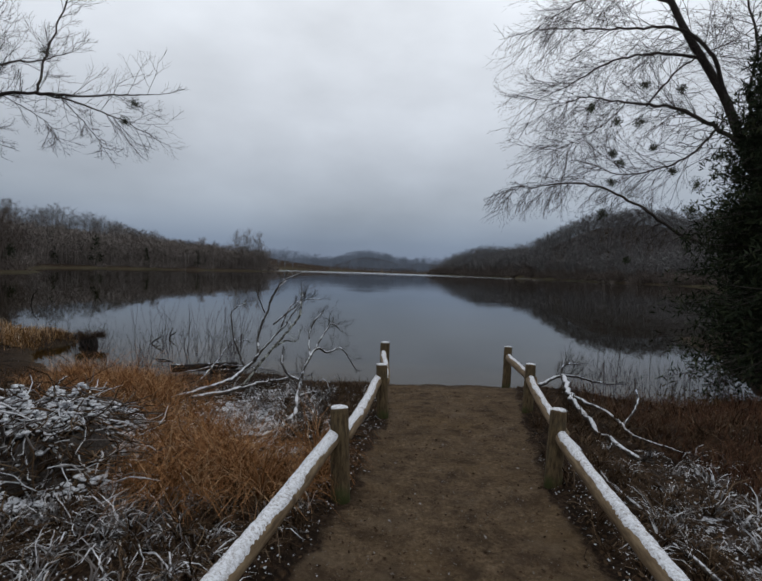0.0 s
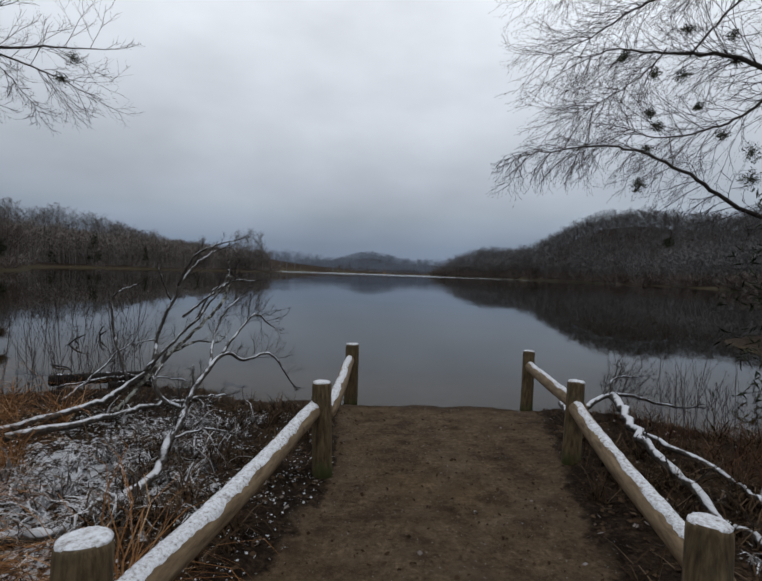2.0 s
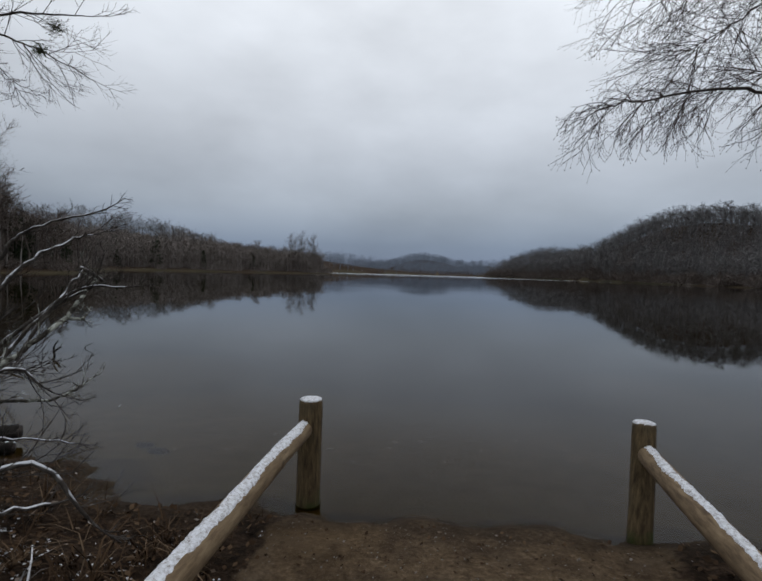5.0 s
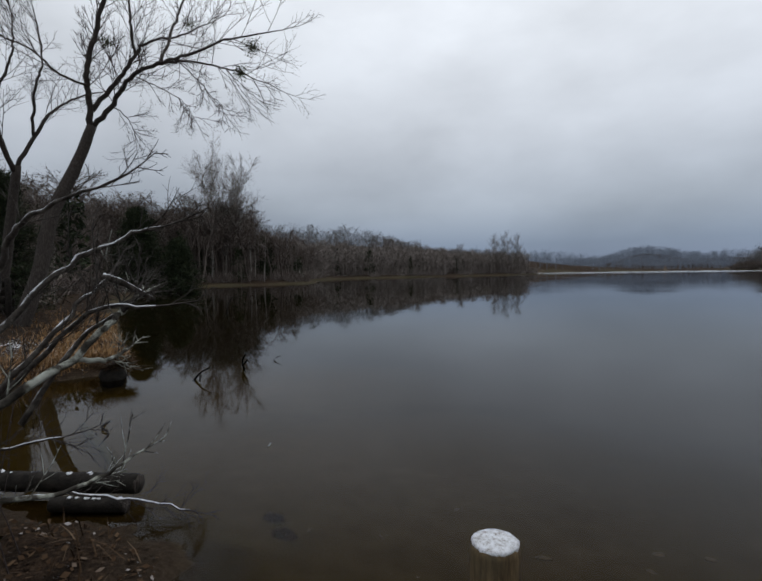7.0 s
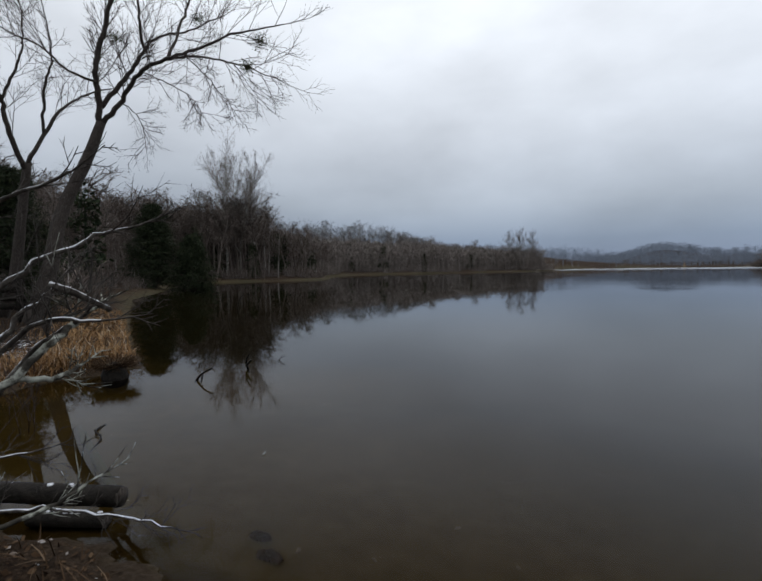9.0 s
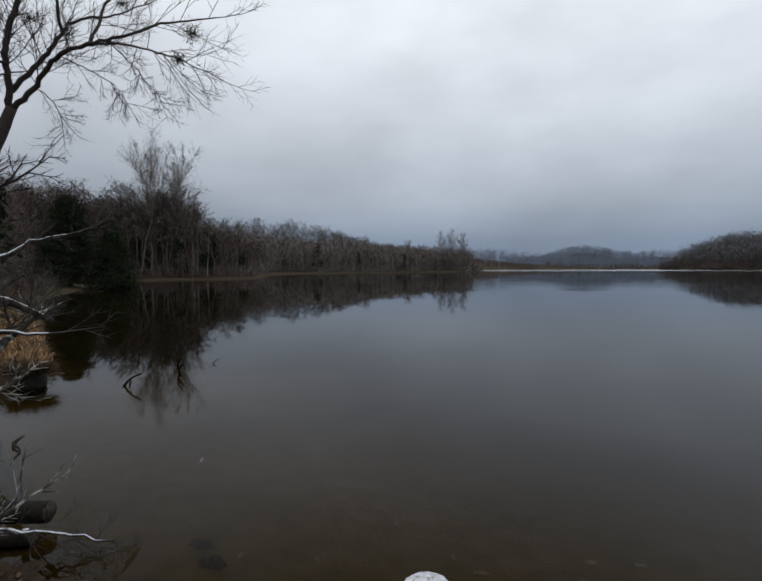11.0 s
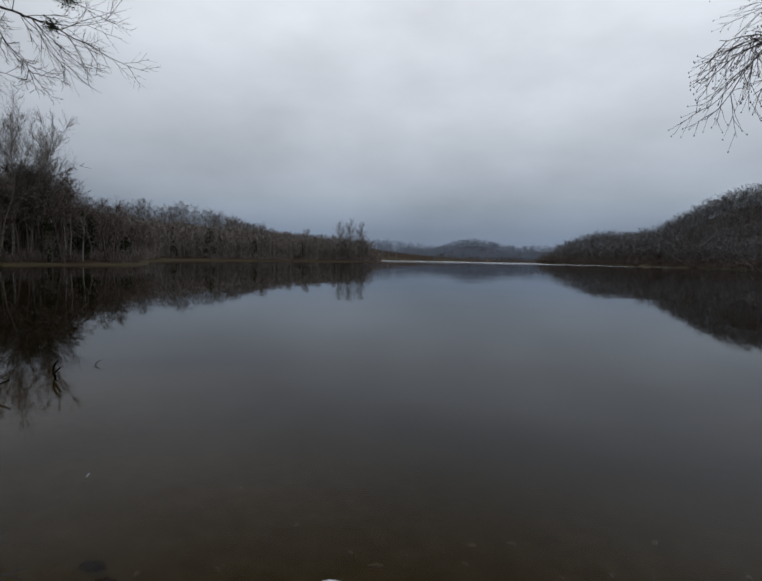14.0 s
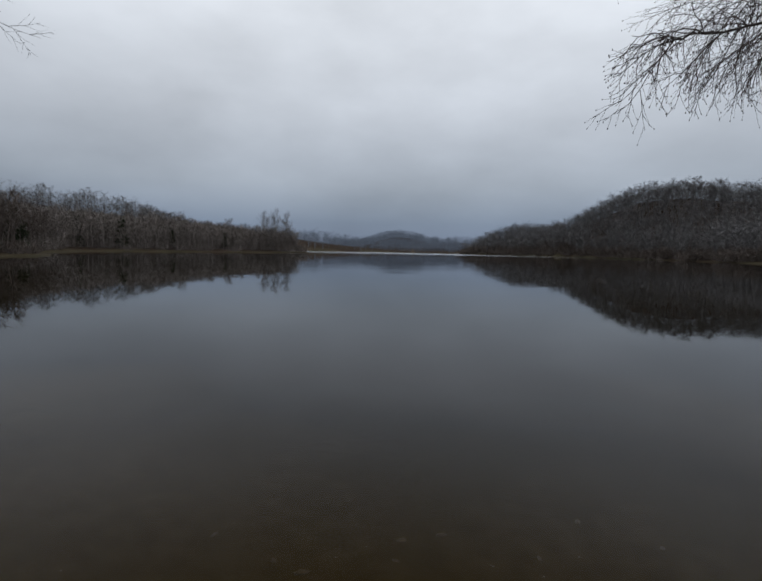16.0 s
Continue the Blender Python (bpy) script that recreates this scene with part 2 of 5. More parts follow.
# the grey of distance haze is mixed into the twig colour
HILLWOODS = material("hazed_hill_woods", plain([(0.3, (0.09, 0.088, 0.09)), (0.7, (0.18, 0.175, 0.178))], 0.2, 0.0, 0.01, None,
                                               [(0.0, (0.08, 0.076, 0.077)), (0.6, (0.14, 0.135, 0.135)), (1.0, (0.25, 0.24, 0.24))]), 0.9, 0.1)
CEDAR = material("dark_cedar_foliage", plain([(0.3, (0.008, 0.012, 0.006)), (0.7, (0.032, 0.042, 0.02))], 12, 0.3, 0.01, None,
                                             [(0.0, (0.008, 0.012, 0.006)), (0.7, (0.024, 0.034, 0.016)), (1.0, (0.05, 0.055, 0.024))]), 0.85, 0.15)
MISTLETOE = material("mistletoe_leaves", plain([(0.3, (0.02, 0.028, 0.012)), (0.7, (0.06, 0.072, 0.028))], 25), 0.7, 0.3)
STRAW = material("orange_broomsedge", plain([(0.3, (0.16, 0.075, 0.03)), (0.7, (0.34, 0.18, 0.08))], 9, 0.0, 0.01, None,
                                            [(0.0, (0.05, 0.02, 0.008)), (0.35, (0.17, 0.072, 0.026)), (0.75, (0.33, 0.16, 0.065)), (1.0, (0.52, 0.36, 0.22))]), 0.9, 0.06)
THATCH = material("flattened_dead_grass", plain([(0.3, (0.03, 0.018, 0.011)), (0.7, (0.11, 0.07, 0.042))], 9, 0.0, 0.01, None,
                                                [(0.0, (0.014, 0.009, 0.006)), (0.45, (0.034, 0.02, 0.011)), (0.8, (0.08, 0.05, 0.028)), (1.0, (0.2, 0.145, 0.095))]), 0.9, 0.06)
FROSTED = material("snow_dusted_grass", plain([(0.3, (0.05, 0.04, 0.03)), (0.7, (0.5, 0.5, 0.52))], 14, 0.0, 0.01, None,
                                             [(0.0, (0.02, 0.013, 0.009)), (0.5, (0.06, 0.042, 0.03)), (0.6, (0.25, 0.24, 0.23)), (0.72, (0.6, 0.61, 0.63)), (1.0, (0.78, 0.8, 0.84))]), 0.75, 0.2)
CHAR = material("wet_black_log", plain([(0.3, (0.006, 0.005, 0.004)), (0.7, (0.024, 0.02, 0.016))], 18, 0.8, 0.02), 0.75, 0.15)
STONE = material("pale_lake_stone", plain([(0.3, (0.1, 0.088, 0.07)), (0.7, (0.24, 0.215, 0.18))], 25, 0.4, 0.005), 0.6, 0.4)
DEADTWIG = material("dark_dead_twigs", plain([(0.3, (0.02, 0.016, 0.013)), (0.6, (0.06, 0.052, 0.046)), (0.8, (0.2, 0.19, 0.18))], 25), 0.85, 0.2)


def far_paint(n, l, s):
    # bluish base colour and a faint glow stand in for haze
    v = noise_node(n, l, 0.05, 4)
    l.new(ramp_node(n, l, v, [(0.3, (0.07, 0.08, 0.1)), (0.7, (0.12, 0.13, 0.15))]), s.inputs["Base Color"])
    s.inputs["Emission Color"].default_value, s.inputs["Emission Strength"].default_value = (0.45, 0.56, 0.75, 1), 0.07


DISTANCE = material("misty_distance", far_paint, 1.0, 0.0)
LICHEN = material("lichened_bark", plain([(0.34, (0.018, 0.015, 0.012)), (0.48, (0.06, 0.055, 0.045)), (0.56, (0.3, 0.31, 0.27)), (0.72, (0.46, 0.48, 0.43))], 16, 0.6, 0.008), 0.9, 0.2)

# ---- mesh helpers ----
rnd = random.Random(11)
WATER_Z = -0.12


class Heap:
    """Collects triangles for one mesh."""

    def __init__(self):
        self.v, self.t, self.count = [], [], 0

    def add(self, v, t):
        v, t = np.asarray(v, float).reshape(-1, 3), np.asarray(t, int).reshape(-1, 3)
        self.v.append(v)
        self.t.append(t + self.count)
        self.count += len(v)

    def data(self, name, mat, smooth=False):
        v = np.concatenate(self.v) if self.v else np.zeros((0, 3))
        t = np.concatenate(self.t) if self.t else np.zeros((0, 3), int)
        me = bpy.data.meshes.new(name)
        me.vertices.add(len(v))
        me.vertices.foreach_set("co", v.astype(np.float32).ravel())
        me.loops.add(len(t) * 3)
        me.loops.foreach_set("vertex_index", t.astype(np.int32).ravel())
        me.polygons.add(len(t))
        me.polygons.foreach_set("loop_start", np.arange(0, len(t) * 3, 3, dtype=np.int32))
        me.materials.append(mat)
        me.update(calc_edges=True)
        me.validate()
        if smooth:
            me.polygons.foreach_set("use_smooth", np.ones(len(t), bool))
        return me


def part(name, heap, mat, parent=None, label="", smooth=False):
    ob = new(name, heap.data(name, mat, smooth) if isinstance(heap, Heap) else heap)
    if parent:
        ob.parent = parent
        ob.matrix_parent_inverse = parent.matrix_basis.inverted()
    if label:
        ob["label"] = label
    return ob


def tube(heap, pts, radii, sides=6, cap=True, wob=0.0):
    """A tapered round limb along pts."""
    pts = np.asarray(pts, float)
    k = len(pts)
    tang = np.gradient(pts, axis=0)
    tang /= np.linalg.norm(tang, axis=1)[:, None] + 1e-9
    ref = np.array([0.0, 0, 1]) if abs(tang[0, 2]) < 0.9 else np.array([1.0, 0, 0])
    u = np.cross(tang, ref)
    u /= np.linalg.norm(u, axis=1)[:, None] + 1e-9
    w = np.cross(u, tang)
    a = np.arange(sides) * 2 * np.pi / sides
    r = np.asarray(radii, float)[:, None] * np.ones((1, sides))
    if wob:
        r = r * (1 + np.random.uniform(-wob, wob, r.shape))
    ring = pts[:, None, :] + r[..., None] * (np.cos(a)[None, :, None] * u[:, None, :] + np.sin(a)[None, :, None] * w[:, None, :])
    t = []
    for i in range(k - 1):
        for j in range(sides):
            a0, b0 = i * sides + j, i * sides + (j + 1) % sides
            t += [(a0, b0, a0 + sides), (b0, b0 + sides, a0 + sides)]
    v = ring.reshape(-1, 3)
    if cap:
        v = np.vstack([v, pts[:1], pts[-1:]])
        n = k * sides
        for j in range(sides):
            t += [(n, (j + 1) % sides, j), (n + 1, (k - 1) * sides + j, (k - 1) * sides + (j + 1) % sides)]
    heap.add(v, t)


def smooth_line(pts, n):
    """n points on a soft curve through pts."""
    p = np.asarray(pts, float)
    q = np.vstack([2 * p[0] - p[1], p, 2 * p[-1] - p[-2]])
    out = []
    for s in np.linspace(0, len(p) - 1, n):
        i = min(int(s), len(p) - 2)
        f = s - i
        a, b, c, d = q[i:i + 4]
        out.append(0.5 * (2 * b + (c - a) * f + (2 * a - 5 * b + 4 * c - d) * f * f + (3 * b - a - 3 * c + d) * f ** 3))
    return np.array(out)


def unit(v):
    return v / (np.linalg.norm(v) + 1e-9)


def rand_dir():
    return unit(np.array([rnd.gauss(0, 1), rnd.gauss(0, 1), rnd.gauss(0, 1)]))


def twig(heap, start, d, length, r, depth, droop=0.0, kink=0.14, spread=0.75, sides=3, kids=4, bud=0.0):
    """A slender twig with side shoots set alternately; it sags first and turns up towards its tip."""
    n = 6 if length > 0.5 else (5 if length > 0.15 else 3)
    pts, p, d = [start], start, unit(d)
    for i in range(n - 1):
        sag = droop * (1.0 - 1.7 * i / (n - 1)) if droop > 0 else droop
        d = unit(d + kink * rand_dir() + np.array([0, 0, 0.05 - 1.6 * sag]))
        p = p + d * length / (n - 1)
        pts.append(p)
    tube(heap, pts, np.linspace(r, r * 0.4, n), sides, False)
    if bud and depth == 0:
        lump_seed(heap, p, bud)
    if depth > 0:
        side = unit(np.cross(d, rand_dir()))
        for i in range(kids):
            f = 0.16 + 0.8 * (i + rnd.uniform(0.1, 0.9)) / kids
            j = min(int(f * (n - 1)), n - 2)
            q = pts[j] + (pts[j + 1] - pts[j]) * (f * (n - 1) - j)
            along = unit(pts[j + 1] - pts[j])
            side = unit(-side + 0.55 * rand_dir())
            twig(heap, q, unit(along + spread * side), length * rnd.uniform(0.5, 0.8) * (1.1 - 0.6 * f), max(r * 0.62, 0.62 * r if r < 0.006 else 0.0045), depth - 1, droop, kink, spread, sides, kids, bud)


def lump_seed(heap, p, r):
    """A pointed bud."""
    v = p + r * np.array([(1, 0, 0), (-0.5, 0.87, 0), (-0.5, -0.87, 0), (0, 0, 1.6), (0, 0, -1.6)])
    heap.add(v, [(0, 1, 3), (1, 2, 3), (2, 0, 3), (1, 0, 4), (2, 1, 4), (0, 2, 4)])


def limb(tree, twigs, pts, r0, r1, count, length, depth=2, droop=0.0, twig_r=0.006, sides=7, lift=0.2, start=0.15, kids=4, bud=0.0):
    """A limb along control points, with forking twigs on its outer part."""
    line = smooth_line(pts, 5 * len(pts))
    n = len(line)
    rad = np.linspace(r0, r1, n)
    step = np.linalg.norm(line[-1] - line[0]) / n
    line[1:-1] += np.array([[rnd.gauss(0, 0.11 * step) for _ in range(3)] for _ in range(n - 2)])
    if isinstance(tree, Heap):
        tube(tree, line, rad, sides, True, 0.06)
    else:
        own = Heap()
        tube(own, line, rad, sides, True, 0.06)
        part("limb", own, BARK, tree, "", True)
    for _ in range(count):
        f = start + (1 - start) * rnd.random() ** 0.8
        i = min(int(f * (n - 1)), n - 2)
        along = unit(line[i + 1] - line[i])
        d = unit(along * 0.75 + 0.8 * unit(np.cross(along, rand_dir())) + np.array([0, 0, lift]))
        twig(twigs, line[i], d, length * rnd.uniform(0.45, 1.25), max(twig_r, rad[i] * 0.22), depth, droop, 0.14, 0.75, 3, kids, bud)
    if count > 3:
        twig(twigs, line[-1], unit(line[-1] - line[-3]), length * 0.8, r1, depth, droop, 0.14, 0.75, 3, kids, bud)


def thing(name, x, y, z, label, category, group="", kind=""):
    ob = new(name)
    ob.matrix_basis = Matrix.Translation((x, y, z))
    return tagged(ob, label, category, group, kind)


# ---- ground: one sheet, lake basin and hills ----
LAKE = np.array([
    (-0.2, 7.34), (-1.0, 7.3), (-1.5, 7.75), (-2.1, 7.9), (-2.7, 7.55), (-3.7, 7.15), (-5.0, 7.5), (-6.1, 8.4), (-6.6, 9.4), (-6.4, 10.75),
    (-8.5, 11.8), (-13.4, 14.6), (-25.0, 21.6), (-42.0, 36.0), (-66.0, 42.0), (-53.0, 55.0), (-49.0, 70.0), (-68.0, 92.0), (-86.0, 132.0), (-74.0, 165.0),
    (-62.0, 200.0), (-47.6, 236.0), (-62.0, 262.0), (-120.0, 320.0), (-140.0, 440.0), (-40.0, 500.0), (30.0, 520.0), (60.0, 470.0), (39.0, 418.0), (66.0, 340.0),
    (90.0, 260.0), (100.0, 190.0), (95.0, 130.0), (75.0, 70.0), (40.0, 30.0), (16.0, 19.0), (9.0, 14.5), (8.0, 11.6), (6.7, 9.0), (5.7, 7.0),
    (4.3, 6.45), (3.5, 6.7), (3.0, 7.25), (2.3, 7.4), (1.0, 7.4)])


def shore_distance(x, y):
    """Metres from the shoreline: positive on land, negative over the lake."""
    p = np.stack([x, y], -1)
    best, inside = np.full(x.shape, 1e9), np.zeros(x.shape, bool)
    for a, b in zip(LAKE, np.roll(LAKE, -1, 0)):
        e = b - a
        f = np.clip(((p - a) @ e) / (e @ e), 0, 1)
        q = a + f[..., None] * e
        best = np.minimum(best, np.hypot(p[..., 0] - q[..., 0], p[..., 1] - q[..., 1]))
        cross = ((a[1] > y) != (b[1] > y)) & (x < (b[0] - a[0]) * (y - a[1]) / (b[1] - a[1] + 1e-12) + a[0])
        inside ^= cross
    return np.where(inside, -best, best)


def wavy(x, y, scale, seed):
    """Cheap smooth unevenness between about -1 and 1."""
    g = np.random.default_rng(seed)
    out = 0
    for _ in range(7):
        k = g.normal(0, 1, 2) / scale
        out = out + np.sin(x * k[0] * 3 + y * k[1] * 3 + g.uniform(0, 6.28))
    return out / 3.5


def path_mask(x, y):
    left = np.interp(y, [-3, 1.4, 3.4, 5.4, 7.5], [-1.1, -0.72, -0.12, 0.12, 0.0])
    right = np.interp(y, [-3, 1.6, 3.7, 5.7, 7.4], [1.2, 1.12, 1.3, 1.68, 2.1])
    d = np.minimum(x - left, right - x) + 0.06 * wavy(x, y, 0.6, 3)
    return np.clip(0.5 + d / 0.3, 0, 1)


HILLS = [(-175, 275, 20, 62, 60), (-215, 160, 19, 80, 70), (-120, 75, 5, 30, 35), (-62, 20, 2, 18, 14), (136, 308, 37, 56, 60), (235, 250, 35, 70, 80), (85, 415, 19, 42, 45),
         (180, 120, 22, 55, 70), (-31, 960, 26, 70, 70), (-260, 820, 22, 150, 90), (110, 1050, 20, 130, 90), (-160, 520, 14, 110, 60), (330, 700, 30, 160, 140), (-450, 500, 34, 170, 180)]


def height(x, y):
    s = shore_distance(x, y)
    near = np.exp(-((x + 1) ** 2 + (y - 5) ** 2) / 14 ** 2)
    s = s + near * (0.10 * wavy(x, y, 0.7, 5) + 0.06 * wavy(x, y, 0.25, 8)) + (1 - near) * np.minimum(2.0, np.abs(s) * 0.2) * wavy(x, y, 9, 6)
    land = WATER_Z + 0.035 * np.clip(s / 0.06, 0, 1) + 0.10 * (1 - np.exp(-np.maximum(s, 0) / 0.9))
    land = land + (1 - near) * 0.9 * (1 - np.exp(-np.maximum(s, 0) / 7))
    bed = WATER_Z - 0.13 * np.clip(-s, 0, 1.4) - 0.10 * np.maximum(-s - 1.4, 0) ** 1.15
    bed = np.maximum(bed, -3.0)
    z = np.where(s > 0, land, bed)
    p = path_mask(x, y)
    rough = np.clip(s / 0.5, 0, 1) * np.minimum(1, 60 / (1 + np.hypot(x, y)))
    z = z + rough * ((1 - p) * (0.035 * wavy(x, y, 0.8, 1) + 0.02 * wavy(x, y, 0.25, 2) + 0.03) + p * 0.008 * wavy(x, y, 0.35, 4))
    grow = 1 - np.exp(-np.maximum(s, 0) / 35)
    for cx, cy, h, rx, ry in HILLS:
        z = z + grow * h * np.exp(-((x - cx) / rx) ** 2 - ((y - cy) / ry) ** 2)
    return z, s


def spaced(lo, hi, step, far_lo, far_hi, growth):
    mid = list(np.arange(lo, hi + 1e-6, step))
    a, d = [lo], step
    while a[-1] > far_lo:
        d *= growth
        a.append(a[-1] - d)
    b, d = [hi], step
    while b[-1] < far_hi:
        d *= growth
        b.append(b[-1] + d)
    return np.array(a[:0:-1] + mid + b[1:])


def build_ground():
    xs, ys = spaced(-8, 7, 0.09, -3500, 3500, 1.085), spaced(-1.5, 12, 0.09, -2500, 4000, 1.06)
    gx, gy = np.meshgrid(xs, ys, indexing="ij")
    z, s = height(gx, gy)
    ny = len(ys)
    idx = np.arange(gx.size).reshape(gx.shape)
    a, b, c, d = idx[:-1, :-1].ravel(), idx[1:, :-1].ravel(), idx[1:, 1:].ravel(), idx[:-1, 1:].ravel()
    h = Heap()
    h.add(np.stack([gx.ravel(), gy.ravel(), z.ravel()], 1), np.concatenate([np.stack([a, b, c], 1), np.stack([a, c, d], 1)]))
    me = h.data("ground", GROUND, True)
    p = path_mask(gx, gy)
    snow = np.exp(-((gx + 1.9) / 1.5) ** 2 - ((gy - 4.6) / 2.2) ** 2) * 0.46 + np.exp(-((gx - 2.4) / 0.9) ** 2 - ((gy - 2.6) / 1.3) ** 2) * 0.45
    snow = snow + 0.34 * np.exp(-((gx + 1.1) / 0.8) ** 2 - ((gy - 5.0) / 1.5) ** 2)
    snow = snow + 0.42 * np.exp(-((gx + 9.0) / 2.2) ** 2 - ((gy - 9.8) / 1.5) ** 2)
    snow = snow + 0.12 * np.clip((np.hypot(gx, gy) - 100) / 60, 0, 1)
    # the painted murk grows with depth and away from the near bank
    values = {"path": p, "snow": snow * (1 - p) * np.clip(s / 0.5, 0, 1), "shore": np.clip(1 - s / 0.35, 0, 1) * (s > -0.1),
              "under": np.clip(-s / 0.25, 0, 1) , "murk": np.clip(np.maximum((WATER_Z - z - 0.21) / 0.4, (s < -0.15) * (np.hypot(gx, gy - 8.5) - 5) / 3), 0, 1)}
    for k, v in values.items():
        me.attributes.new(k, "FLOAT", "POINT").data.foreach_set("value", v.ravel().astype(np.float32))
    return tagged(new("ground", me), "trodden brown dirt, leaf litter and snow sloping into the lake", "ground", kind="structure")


build_ground()


def build_water():
    h = Heap()
    n = 64
    a = np.linspace(0, 2 * np.pi, n, endpoint=False)
    ring = np.stack([-10 + 700 * np.cos(a), 300 + 700 * np.sin(a), np.full(n, WATER_Z)], 1)
    h.add(np.vstack([ring, [[-10, 300, WATER_Z]]]), [(n, i, (i + 1) % n) for i in range(n)])
    return tagged(new("water", h.data("water", WATER)), "calm grey lake water mirroring the overcast sky", "lake", kind="structure")


build_water()


def ground_z(x, y):
    z, _ = height(np.array([float(x)]), np.array([float(y)]))
    return float(z[0])


# ---- rail fences along the path ----
def post(parent, x, y, top, r=0.062, lean=(0, 0)):
    """A round post whose top stands at x, y; lean is how far the top hangs out for each metre of height."""
    z0 = ground_z(x - 0.6 * lean[0], y - 0.6 * lean[1]) - 0.05
    h, tall = Heap(), top - z0
    at = [(lean[0] * (z - tall), lean[1] * (z - tall), z) for z in (-0.02, 0.12, 0.2, 0.3, 0.42, tall - 0.02, tall - 0.006, tall)]
    tube(h, at, [r * 1.06, r * 1.03, r * 1.01, r * 1.02, r, r * 0.98, r * 0.95, r * 0.84], 24, True, 0.018)
    p = new("post", h.data("post", POST, True))
    p.matrix_basis = Matrix.Translation((x, y, z0))
    p.parent, p.matrix_parent_inverse = parent, parent.matrix_basis.inverted()
    s = Heap()
    tube(s, [(x, y, top - 0.008), (x, y, top + 0.004), (x, y, top + 0.009), (x, y, top + 0.012)], [r * 0.9, r * 0.92, r * 0.8, r * 0.45], 18, True, 0.05)
    cap = part("snow_cap", s, SNOW, p, "thin cap of fresh snow", True)
    cap.matrix_parent_inverse = (parent.matrix_basis @ parent.matrix_basis.inverted() @ p.matrix_basis).inverted()
    return p


def rail(parent, a, b, spread, r=0.052):
    """A round rail from a to b; spread is how far, in degrees, snow lies down its sides."""
    a, b = np.array(a, float), np.array(b, float)
    length = np.linalg.norm(b - a)
    d = (b - a) / length
    rz = math.atan2(-d[0], d[1])
    m = Matrix.Translation(a) @ Euler((math.asin(d[2]), 0, rz)).to_matrix().to_4x4()
    h = Heap()
    n = 14
    f = np.linspace(0, 1, n)
    bend = np.stack([0.012 * np.sin(f * 5 + a[0]), f * length, 0.008 * np.sin(f * 4 + a[1])], 1)
    rad = np.full(n, r)
    rad[0] = rad[-1] = r * 0.8
    bend[1, 1], bend[-2, 1] = 0.03, length - 0.03
    tube(h, bend, rad, 16, True, 0.02)
    ob = new("rail", h.data("rail", RAIL, True))
    ob.matrix_basis = m
    ob.parent, ob.matrix_parent_inverse = parent, parent.matrix_basis.inverted()
    # snow lying along the top, with a ragged edge
    s = Heap()
    k, w = int(length / 0.016), 9
    fy = np.linspace(0.01, length - 0.02, k)
    cx = np.interp(fy, bend[:, 1], bend[:, 0])
    cz = np.interp(fy, bend[:, 1], bend[:, 2])
    slow = np.linspace(0, length * 9, k)
    lo = np.radians(-spread + 7 * np.sin(slow * 0.7 + a[0]) + 4 * np.sin(slow * 2.3) + 3.0 * np.random.randn(k))
    hi = np.radians(spread + 7 * np.sin(slow * 0.9 + a[1]) + 4 * np.sin(slow * 2.9 + 1) + 3.0 * np.random.randn(k))
    u = np.linspace(0, 1, w)
    ang = lo[:, None] + (hi - lo)[:, None] * u[None]
    thick = r * 0.98 + 0.009 * np.sin(np.pi * u)[None] ** 0.6 * np.random.uniform(0.25, 1.15, (k, w))
    v = np.stack([cx[:, None] + thick * np.sin(ang), np.broadcast_to(fy[:, None], (k, w)), cz[:, None] + thick * np.cos(ang)], -1).reshape(-1, 3)
    t = []
    for i in range(k - 1):
        for j in range(w - 1):
            q = i * w + j
            t += [(q, q + 1, q + w), (q + 1, q + w + 1, q + w)]
    s.add(v, t)
    o = new("snow", s.data("snow", SNOW, True))
    o["label"] = "strip of fresh snow along the rail"
    o.parent = ob
    return ob


def fence(posts, rails, snow):
    f = thing("rail_fence", posts[0][0], posts[0][1], ground_z(*posts[0][:2]), "weathered round-log post and rail fence topped with snow beside the path", "fence", "fences beside the path")
    for x, y, top, r, lean in posts:
        post(f, x, y, top, r, lean)
    for (a, b), spread in zip(rails, snow):
        rail(f, a, b, spread)
    return f


fence([(-0.71, 0.9, 0.66, 0.062, (0, 0)), (-0.26, 3.37, 0.65, 0.064, (-0.05, 0.15)), (0.04, 5.36, 0.58, 0.062, (-0.05, 0.12)), (0.10, 7.53, 0.51, 0.072, (0, 0.03))],
      [((-0.72, 0.85, 0.45), (-0.27, 3.42, 0.46)), ((-0.22, 3.36, 0.46), (0.02, 5.42, 0.40)), ((0.08, 5.34, 0.40), (0.09, 7.58, 0.335))], (56, 46, 36))
fence([(1.03, 0.9, 0.64, 0.062, (0, 0)), (1.38, 3.66, 0.60, 0.062, (0.09, 0.15)), (1.78, 5.65, 0.58, 0.06, (0.08, 0.15)), (1.99, 7.45, 0.51, 0.062, (0.05, 0.15))],
      [((1.06, 0.85, 0.42), (1.41, 3.72, 0.415)), ((1.40, 3.63, 0.42), (1.79, 5.70, 0.40)), ((1.80, 5.62, 0.40), (2.0, 7.5, 0.35))], (46, 33, 26))

